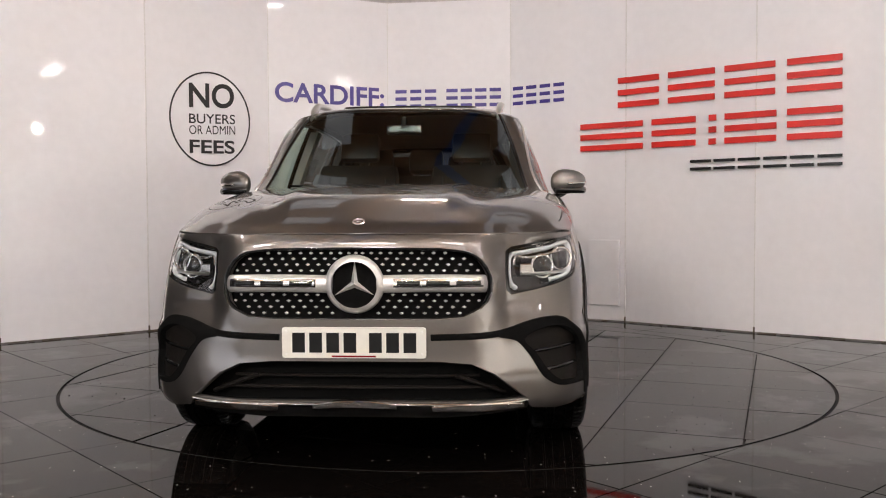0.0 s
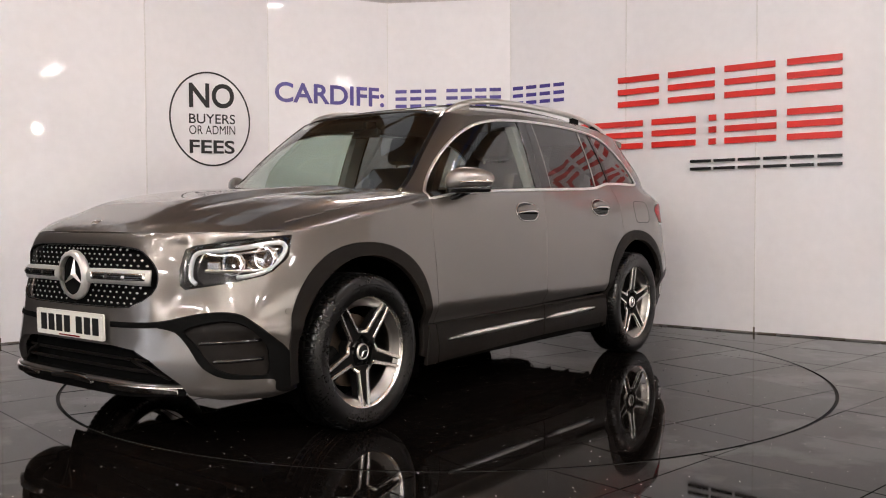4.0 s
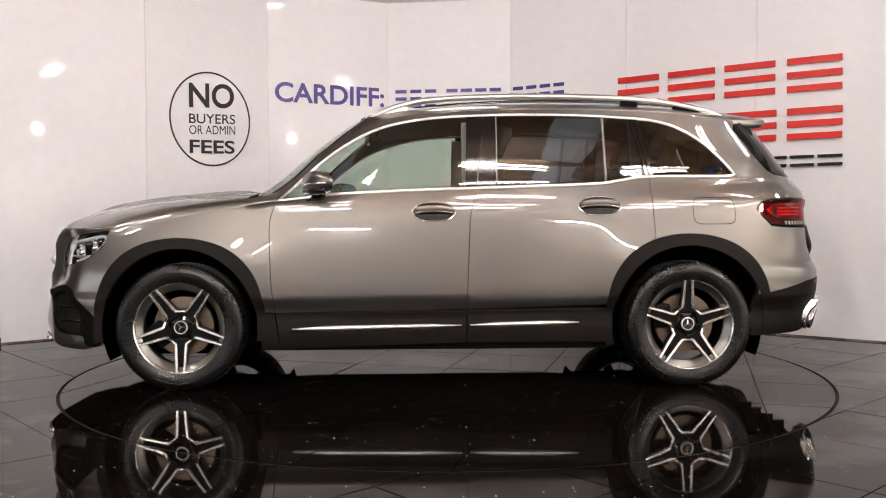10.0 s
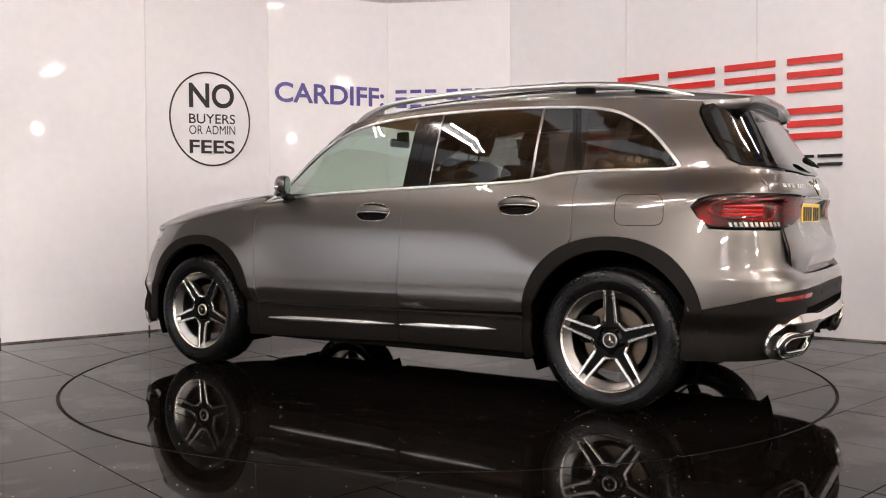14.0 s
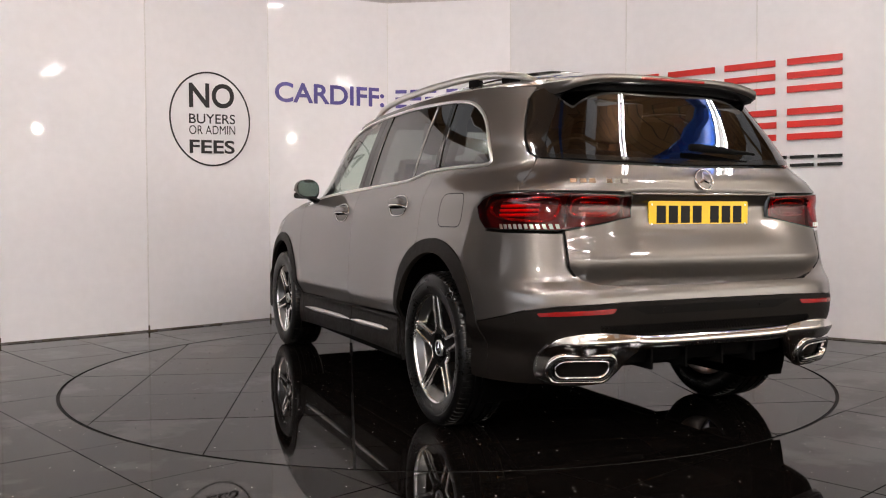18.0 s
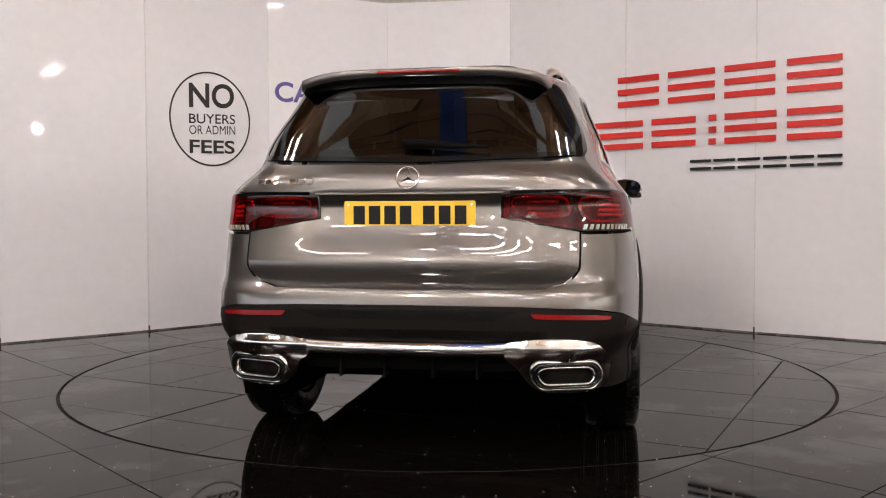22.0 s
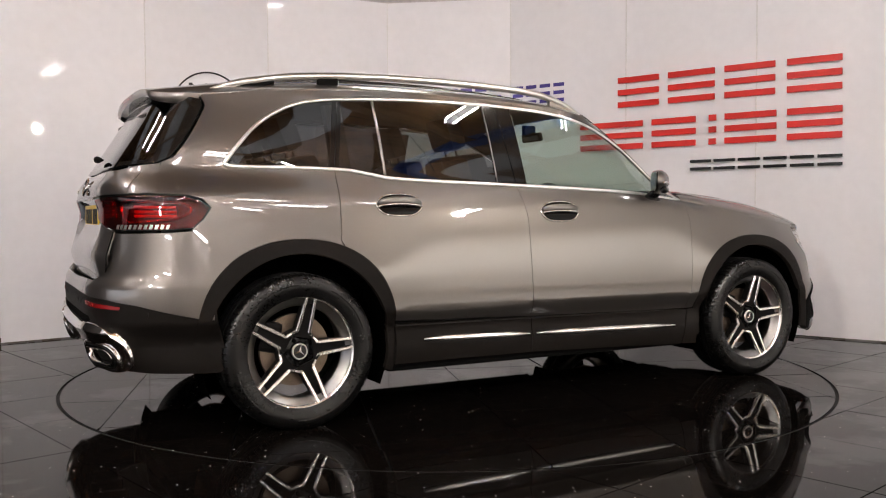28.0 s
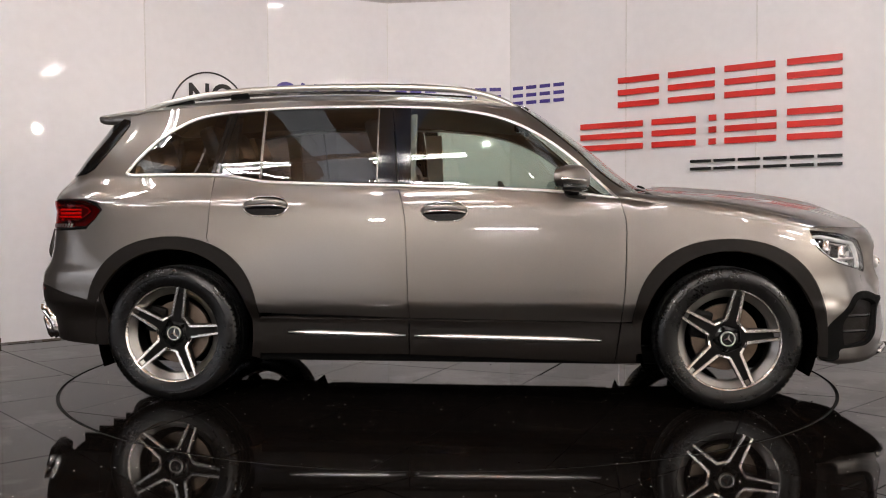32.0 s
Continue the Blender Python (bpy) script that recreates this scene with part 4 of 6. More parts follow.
def build_body():
    # bonnet: from the nose to the base of the windscreen
    # the bonnet in plan coordinates, so that its grid stays even
    def plan(x, y):
        a = math.copysign(math.degrees(math.asin(min(1.0, (abs(y) / side_y(x, shoulder_z(x))) ** 2.5))), y)
        return hood_point(x, a)
    edge_y = lambda x: side_y(x, shoulder_z(x)) * math.sin(radians(HOOD_EDGE)) ** .4
    po = [(front_x(y, .897) - .004, y) for y in np.linspace(-.798, .798, 35)]
    po += [(1.795, edge_y(1.795) - .004)] + [(x, edge_y(x) - .004) for x in (1.75, 1.6, 1.4, 1.2, 1.05)]
    po += [(glass_x(y, 1.085) + .03, y) for y in np.linspace(.66, -.66, 21)]
    po += [(x, -edge_y(x) + .004) for x in (1.05, 1.2, 1.4, 1.6, 1.75)] + [(1.795, -edge_y(1.795) + .004)]
    bonnet = panel("bonnet", po, plan, PAINT, car, step=(.03, .03), thick=.006, label="grey metallic bonnet with two raised lines")
    # cowl under the wipers
    cowl = [(glass_x(y, 1.085) + .028, y) for y in np.linspace(.66, -.66, 15)] + [(glass_x(y, 1.10) - .07, y) for y in np.linspace(-.66, .66, 15)]
    part("cowl", [Vector((x, y, 1.080)) + OFF for x, y in cowl], [tuple(range(len(cowl)))], MATT_BLACK, car, smooth=False)
    ec, en = surface(plan, 2.19, 0.0)
    em = Matrix.Translation(ec + OFF) @ en.to_track_quat("Z", "Y").to_matrix().to_4x4()
    eb = Build().lathe([(.017, .001), (.018, .004), (.022, .0045), (.024, .001)], em, 32, axis="Z").make("bonnet_emblem", STAR_SILVER, bonnet, smooth=True)
    star(ec + OFF + en * .002, (0, 1, 0), (Vector((-1, 0, 0)) - en * -en.x).normalized(), en, .017, STAR_SILVER, eb, .18, .003)
    part("emblem_face", *disc_at(ec + OFF + en * .0008, en, .017, .001, 24), GLOSS_BLACK, eb, smooth=False)
    # roof
    ro = [(roof_front(v) - .004, v) for v in np.linspace(-1, 1, 25)] + [(x, 1.0) for x in np.linspace(.2, -1.60, 14)]
    ro += [(-1.775, .985), (-1.84, .965), (-1.90, .945), (-1.945, .92)] + [(-2.008 + .030 * v * v, v) for v in np.linspace(.87, -.87, 17)] + [(-1.945, -.92), (-1.90, -.945), (-1.84, -.965), (-1.775, -.985)] + [(x, -1.0) for x in np.linspace(-1.60, .2, 14)]
    roof = panel("roof", ro, roof_point, PAINT, car, step=(.06, .06), thick=.02)
    sr = rounded([(.12, -.62), (.12, .62), (-1.50, .60), (-1.50, -.60)], .12, 6)
    panel("sunroof", sr, roof_point, GLOSS_BLACK, roof, step=(.07, .07), lift=.012, thick=.014, label="dark glass sunroof")
    # spoiler underside and high brake light
    rim = [(-1.775, .985, .046), (-1.84, .965, .048), (-1.90, .945, .048), (-1.945, .92, .044), (-1.972, .895, .040)]
    rim = rim + [(-2.008 + .030 * v * v, v, .028 + .010 * abs(v)) for v in np.linspace(.87, -.87, 25)] + [(x, -v, h) for x, v, h in rim[::-1]]
    strip, under, run = [], [], len(rim)
    for x, v, h in rim:
        p = Vector(roof_point(x, v)) + OFF
        q = Vector(roof_point(x + .09, v * .90)) + OFF
        strip += [p, p + Vector((-.005, 0, -.3 * h)), p + Vector((-.001, 0, -.8 * h)), p + Vector((.010, -.008 * v, -h))]
        under += [p + Vector((.010, -.008 * v, -h)), p.lerp(q, .35) + Vector((0, 0, -h - .012)), q + Vector((0, 0, -h - .020))]
    ribs = lambda n, k: [(k * i + q, k * i + k + q, k * i + k + 1 + q, k * i + 1 + q) for i in range(n - 1) for q in range(k - 1)]
    edge = part("spoiler_edge", strip, ribs(run, 4), PAINT, roof)
    part("spoiler", under, ribs(run, 3), GLOSS_BLACK, roof, "gloss black spoiler underside")
    lamp_line = []
    for v in np.linspace(-.30, .30, 13):
        p = Vector(roof_point(-2.008 + .030 * v * v, v)) + OFF
        lamp_line += [p + Vector((-.0065, 0, -.009)), p + Vector((-.0085, 0, -.014)), p + Vector((-.0045, 0, -.021))]
    part("brake_light", lamp_line, ribs(13, 3), REFLECTOR, edge, "slim red high brake light")
    # windscreen
    gx = lambda y, z: (glass_x(y, z), y, z)
    ge = lambda z: .815 * half_width(z)
    wo = [(y, 1.075) for y in np.linspace(-.66, .66, 13)] + [(ge(z), z) for z in np.linspace(1.10, HEAD[2] - .02, 9)]
    wtop = [(p[1], p[2] - .004) for p in [header(v) for v in np.linspace(HEAD_V - .02, -HEAD_V + .02, 17)]]
    wo += wtop + [(-ge(z), z) for z in np.linspace(HEAD[2] - .02, 1.10, 9)]
    screen = panel("windscreen", wo, gx, SCREEN_GLASS, car, step=(.07, .05), thick=0)
    screen.visible_shadow = False
    for s in (-1, 1):
        band("screen_edge", [(s * (ge(z) + .004), z) for z in np.linspace(1.08, HEAD[2] - .01, 14)], gx, GLOSS_BLACK, screen, .024, .003, .0)
    band("screen_edge", [(p[1], p[2] - .012) for p in [header(v) for v in np.linspace(HEAD_V, -HEAD_V, 21)]], gx, GLOSS_BLACK, screen, .03, .003, .0)
    for y0, y1, z1 in ((.10, -.52, 1.105), (.58, .02, 1.100)):
        path = [surface(gx, y0 + (y1 - y0) * t, 1.082 + (z1 - 1.082) * t) for t in np.linspace(0, 1, 10)]
        Build().tube([p + OFF + n * .014 for p, n in path], .008, .006, 6).make("wiper", MATT_BLACK, screen)
    # rear screen and its black frame
    rx = lambda y, z: (rear_x(y, z), y, z)
    half = [(.60, 1.184), (.885, 1.200), (.935, 1.225), (.960, 1.30), (.973, 1.38), (.978, 1.468), (.955, 1.500), (.85, 1.518), (.60, 1.530)]
    frame_loop = [(0, 1.172)] + half + [(0, 1.536)] + [(-a, b) for a, b in half[::-1]]
    glass_loop = rounded([(-.862, 1.213), (0, 1.186), (.862, 1.213), (.800, 1.490), (0, 1.508), (-.800, 1.490)], .04)
    fr = panel("rear_screen_frame", frame_loop, tail_at, GLOSS_BLACK, car, holes=[glass_loop], step=(.05, .04), lift=.002, label="gloss black rear screen frame with side fins")
    rs = panel("rear_screen", glass_loop, tail_at, DARK_GLASS, fr, step=(.07, .05), thick=0)
    rs.visible_shadow = False
    path = [surface(rx, y, 1.232 - .022 * t) for y, t in [(.03 - .34 * t, t) for t in np.linspace(0, 1, 8)]]
    Build().tube([p + OFF + n * .030 for p, n in path], .010, .012, 8, taper=[1.3, 1.5, 1.4, 1.3, 1.2, .8, .6, .5]).make("rear_wiper", MATT_BLACK, fr, smooth=True)
    build_front()
    build_tail()
    build_cabin()


def disc_at(c, n, r, h, seg=28):
    n = Vector(n).normalized()
    a = n.orthogonal().normalized()
    b = n.cross(a)
    ring = [c + (a * math.cos(t) + b * math.sin(t)) * r for t in [2 * math.pi * i / seg for i in range(seg)]]
    vs = ring + [p + n * h for p in ring]
    return vs, [tuple(range(seg, 2 * seg))] + [(i, (i + 1) % seg, seg + (i + 1) % seg, seg + i) for i in range(seg)]


def star(c, right, up, out, r, mat, parent, w=.16, depth=.012):
    """Three tapered blades that meet in the middle."""
    c, right, up, out = Vector(c), Vector(right), Vector(up), Vector(out)
    vs, fs = [], []
    for k in range(3):
        a = radians(90 + 120 * k)
        tip = c + (right * math.cos(a) + up * math.sin(a)) * r
        l = c + (right * math.cos(a + 1.047) + up * math.sin(a + 1.047)) * r * w
        q = c + (right * math.cos(a - 1.047) + up * math.sin(a - 1.047)) * r * w
        k0 = len(vs)
        vs += [tip, l, q, c + out * depth]
        fs += [(k0, k0 + 1, k0 + 3), (k0, k0 + 3, k0 + 2)]
    return part("star", vs, fs, mat, parent, smooth=False)


FUP = Vector((-.06, 0, 1)).normalized()


def build_front():
    f = front_at
    grille_l = spline([(-.30, .590), (.30, .590), (.42, .608), (.495, .650), (.525, .715), (.52, .775), (.485, .822), (.42, .840), (.25, .848), (-.25, .848), (-.42, .840), (-.485, .822), (-.52, .775), (-.525, .715), (-.495, .650), (-.42, .608)], 2)
    lamp = [(.585, .667), (.569, .684), (.577, .75), (.600, .830), (.625, .845), (.70, .856), (.84, .872), (1.03, .888), (1.062, .874), (1.066, .835), (1.04, .785), (.99, .740), (.95, .724), (.80, .698)]
    low = [(-.60, .292), (-.48, .390), (-.40, .428), (-.28, .438), (.28, .438), (.40, .428), (.48, .390), (.60, .292)]
    duct = spline([(.50, .524), (.58, .557), (.70, .579), (.82, .576), (.91, .541), (1.0, .47), (1.075, .395), (1.104, .33), (1.106, .265), (1.04, .252), (.985, .264), (.985, .306), (.88, .312), (.76, .320), (.68, .362), (.625, .44), (.57, .502)], 3)
    hood_line = [(y, .894) for y in np.linspace(-.66, .66, 15)]
    right_edge = [(.80, .895), (.95, .897), (1.075, .897), (1.078, .815), (1.15, .792)] + [(u, z) for u, z in ((1.225, .784), (1.212, .73), (1.178, .66), (1.138, .58), (1.115, .50), (1.108, .40), (1.108, .255))]
    bottom = [(.95, .230), (.75, .232), (.62, .254), (.60, .285)]
    out = hood_line + right_edge + bottom + [(.45, .280), (0, .280), (-.45, .280)] + [(-a, b) for a, b in (right_edge + bottom)[::-1]]
    neg = lambda l: [(-a, b) for a, b in l][::-1]
    bumper = panel("front_bumper", out, f, PAINT, car, holes=[grille_l, lamp, neg(lamp), low[:], duct, neg(duct)], step=(.035, .030), thick=.03, label="grey metallic front bumper")
    # radiator grille: a black net with bright studs and a bar on each side of the badge
    inset = lambda g, d: (lambda u, z: (lambda p, n: tuple(p - n * d))(*surface(g, u, z)))
    gi = inset(f, .045)
    grille = panel("grille", [(a * 1.03, .72 + (b - .72) * 1.04) for a, b in grille_l], gi, MATT_BLACK, car, step=(.06, .05), thick=0, label="black radiator grille with bright studs")
    band("grille_frame", grille_l, inset(f, .012), GLOSS_BLACK, grille, .014, .012, closed=True)
    vs0 = [Vector((.003, 0, .001)), Vector((0, .0085, 0)), Vector((0, 0, .0052)), Vector((0, -.0085, 0)), Vector((0, 0, -.0052))]
    sm = bpy.data.meshes.new("stud")
    sm.from_pydata(vs0, [], [(0, 1, 2), (0, 2, 3), (0, 3, 4), (0, 4, 1)])
    sm.materials.append(SILVER_TRIM)
    inner = [(a * .955, .72 + (b - .72) * .93) for a, b in grille_l]
    gs = inset(f, .018)
    for row in range(11):
        z = .611 + row * .0222
        if .685 < z < .755:
            continue
        for col in range(-12, 13):
            u = (col + (.5 if row % 2 else 0)) * .0425
            if inside_loop((u, z), inner) and math.hypot(u, z - .716) > .114:
                p, n = surface(gs, u, z)
                st = new("stud", sm)
                st.parent = grille
                st.location = p + OFF
                st.rotation_euler = (0, 0, math.atan2(n.y, n.x))
    for s in (-1, 1):
        bar = [(s * (.094 + .406 * i / 14), .716 + .004 * math.sin(i / 14 * 3)) for i in range(15)]
        sl = band("bar", bar, inset(f, .014), SILVER_TRIM, grille, .064, .022)
        band("slot_surround", [(s * (.160 + .325 * i / 14), .719) for i in range(15)], inset(f, -.006), CHROME, sl, .030, .004)
        for k in range(3):
            a = .175 + k * .108
            band("slot", [(s * (a + .085 * i / 5), .719) for i in range(6)], inset(f, -.0085), GLOSS_BLACK, sl, .017, .003)
    c = Vector((2.296, 0, .716)) + OFF
    m = Matrix.Translation(c) @ pose(0, 0, 0, 0, 0, -90) @ pose(0, 0, 0, -3)
    ringp = [(.084, -.02), (.101, -.015), (.1075, .002), (.104, .012), (.097, .015), (.090, .012), (.084, -.004)]
    badge = Build().lathe(ringp, m @ pose(0, 0, 0, 0, 0, 0) @ Matrix.Rotation(math.pi, 4, "Z"), 64).make("badge_ring", SILVER_TRIM, grille, smooth=True)
    Build().lathe([(.083, .010), (.0895, .014), (.0885, .004)], m @ Matrix.Rotation(math.pi, 4, "Z"), 64).make("bright_ring", CHROME, badge, smooth=True)
    part("badge_face", *disc_at(c + Vector((-.004, 0, 0)), (1, 0, .05), .087, .004, 40), MATT_BLACK, badge, smooth=False)
    star(c + Vector((.004, 0, .002)), (0, 1, 0), FUP, (1, 0, .05), .083, SILVER_TRIM, badge, .17, .014)
    Build().lathe([(0, .02), (.010, .018), (.012, 0)], Matrix.Translation(c + Vector((.0, 0, -.128))) @ pose(0, 0, 0, 0, 0, -90) @ Matrix.Rotation(math.pi, 4, "Z"), 16).make("camera_eye", GLOSS_BLACK, grille)
    # lower intake
    lb = panel("lower_intake", [(a * 1.05, b) for a, b in [(-.60, .286), (-.48, .396), (-.40, .436), (.40, .436), (.48, .396), (.60, .286)]], inset(f, .075), MATT_BLACK, bumper, step=(.08, .05), thick=0)
    for z, w in ((.335, .50), (.385, .44)):
        band("slat", [(w * (2 * i / 14 - 1), z) for i in range(15)], inset(f, .055), CLADDING, lb, .012, .012)
    for s in (-1, 1):
        band("slat", [(s * (.34 + .20 * t), .385 - .075 * t) for t in np.linspace(0, 1, 7)], inset(f, .05), CLADDING, lb, .016, .014)
    panel("lip", [(-.62, .286), (.62, .286), (.60, .250), (.30, .232), (-.30, .232), (-.60, .250)], f, MATT_BLACK, bumper, step=(.08, .03), thick=.08, lift=-.004)
    for a, b in ((-.58, -.25), (-.13, .13), (.25, .58)):
        run = np.linspace(a, b, 13)
        low_z = lambda u: .262 + .012 * ease(.30, .0, abs(u))
        blade = [(u, low_z(u)) for u in run] + [(u, low_z(u) + .008 + .014 * math.sin(math.pi * (.12 + .76 * (u - a) / (b - a)))) for u in run[::-1]]
        panel("bright_blade", blade, f, CHROME, bumper, step=(.03, .012), thick=.03, lift=.012)
    band("bright_edge", [(-.60 + 1.2 * i / 40, .284) for i in range(41)], f, CHROME, bumper, .008, .006, .004)
    # black strip laid on for the shadow in the crease between the plate and the ducts
    for s in (-1, 1):
        fs = mirrored(f, s)
        band("crease_shadow", spline([(.262, .524), (.34, .526), (.42, .528), (.50, .532), (.58, .546)], 6, False), fs, MATT_BLACK, bumper, .024, .003, .0)
        d = panel("side_duct", duct, inset(fs, .020), CLADDING, bumper, step=(.04, .035), thick=0, label="black side air duct")
        ring_i = spline([(.60, .506), (.68, .536), (.78, .545), (.86, .527), (.92, .475), (.955, .40), (.955, .330), (.87, .328), (.77, .340), (.70, .385), (.645, .455)], 3)
        panel("duct_frame", duct, fs, MATT_BLACK, d, holes=[ring_i], step=(.035, .03), thick=.05, lift=.004)
        panel("duct_back", ring_i, inset(fs, .055), MATT_BLACK, d, step=(.05, .04), thick=0)
        for z0, z1 in ((.458, .462), (.385, .392)):
            band("vane", [(.655 + (z0 < .42) * .06 + (.27 - (z0 < .42) * .05) * i / 8, z0 + (z1 - z0) * i / 8) for i in range(9)], inset(fs, .028), GLOSS_BLACK, d, .020, .012)
        # headlight
        hl = panel("headlight", lamp, inset(fs, .055), GLOSS_BLACK, car, step=(.035, .03), thick=0, label="headlight with white light guide behind clear cover")
        panel("lamp_wall", lamp, fs, GLOSS_BLACK, hl, holes=[[(.825 + (a - .825) * .94, .778 + (b - .778) * .91) for a, b in lamp]], step=(.035, .03), thick=.05, lift=-.002)
        drl = [(.622, .692), (.604, .716), (.612, .78), (.636, .822), (.70, .833), (.84, .849), (.98, .862), (1.025, .850), (1.034, .818), (1.005, .776), (.955, .745), (.86, .728), (.80, .722)]
        band("light_guide", spline(drl, 5, False), inset(fs, .028), LAMP_WHITE, hl, .017, .016)
        band("light_guide_edge", spline([(a + (.025 if a < .68 else 0), b - .022 if b > .83 else b) for a, b in drl[2:7]], 4, False), inset(fs, .034), CHROME, hl, .010, .008)
        for u, z, r in ((.930, .803, .040), (.775, .775, .040)):
            p, n = surface(inset(fs, .034), u, z)
            ax = Vector((.93, s * .36, 0)).normalized()
            mm = Matrix.Translation(p + OFF) @ ax.to_track_quat("Y", "Z").to_matrix().to_4x4()
            pj = Build().lathe([(r * 1.25, -.02), (r * 1.25, .004), (r, .008), (r * .95, -.004)], mm, 28).make("projector", CHROME, hl, smooth=True)
            Build().lathe([(r * .95, -.006), (r * .8, .006), (r * .45, .013), (0, .016)], mm, 28).make("projector_lens", LENS, pj, smooth=True)
        p, n = surface(inset(fs, .040), .690, .765)
        Build().box((.012, .055, .050), Matrix.Translation(p + OFF) @ pose(0, 0, 0, 0, 0, s * 28), .006).make("reflector_box", CHROME, hl)
        band("brow", [(.66 + .30 * i / 8, .748 - .004 * i / 8 + .010 * (i / 8) ** 2) for i in range(9)], inset(fs, .032), SATIN, hl, .012, .012)
        cover = panel("cover", [(.825 + (a - .825) * .985, .778 + (b - .778) * .975) for a, b in lamp], fs, LENS, hl, step=(.035, .03), thick=0, lift=-.003)
        cover.visible_shadow = False
        for u, z, r in ((1.075, .575, .012),):
            p, n = surface(fs, u, z)
            part("parking_sensor", *disc_at(p + OFF, n, r, .0025, 18), PAINT, bumper, smooth=False)
    plate("front_number_plate", Vector((2.318, 0, .508)) + OFF, Vector((0, 1, 0)), Vector((.02, 0, 1)).normalized(), Vector((1, 0, -.02)), PLATE_WHITE, "white number plate with black bars")


def plate(name, c, right, up, out, mat, label):
    m = Matrix((( right.x, up.x, out.x, c.x), (right.y, up.y, out.y, c.y), (right.z, up.z, out.z, c.z), (0, 0, 0, 1)))
    p = Build().prism(rounded([(-.26, -.0555), (.26, -.0555), (.26, .0555), (-.26, .0555)], .010), 0, .008, m).make(name, mat, car, label)
    for k, x in enumerate((-.222, -.160, -.098, -.036, .056, .118, .180)):
        Build().box((.046, .072, .0016), m @ pose(x + .022, 0, .0086)).make("bar", PLATE_INK, p)
    for x in (-.245, .245):
        for y in (-.04, .04):
            Build().lathe([(0, .0016), (.004, .0014), (.005, 0)], m @ pose(x, y, .008), 10, axis="Z").make("rivet", SATIN, p)
    Build().box((.16, .006, .001), m @ pose(0, -.049, .0084)).make("maker_bar", REFLECTOR, p)


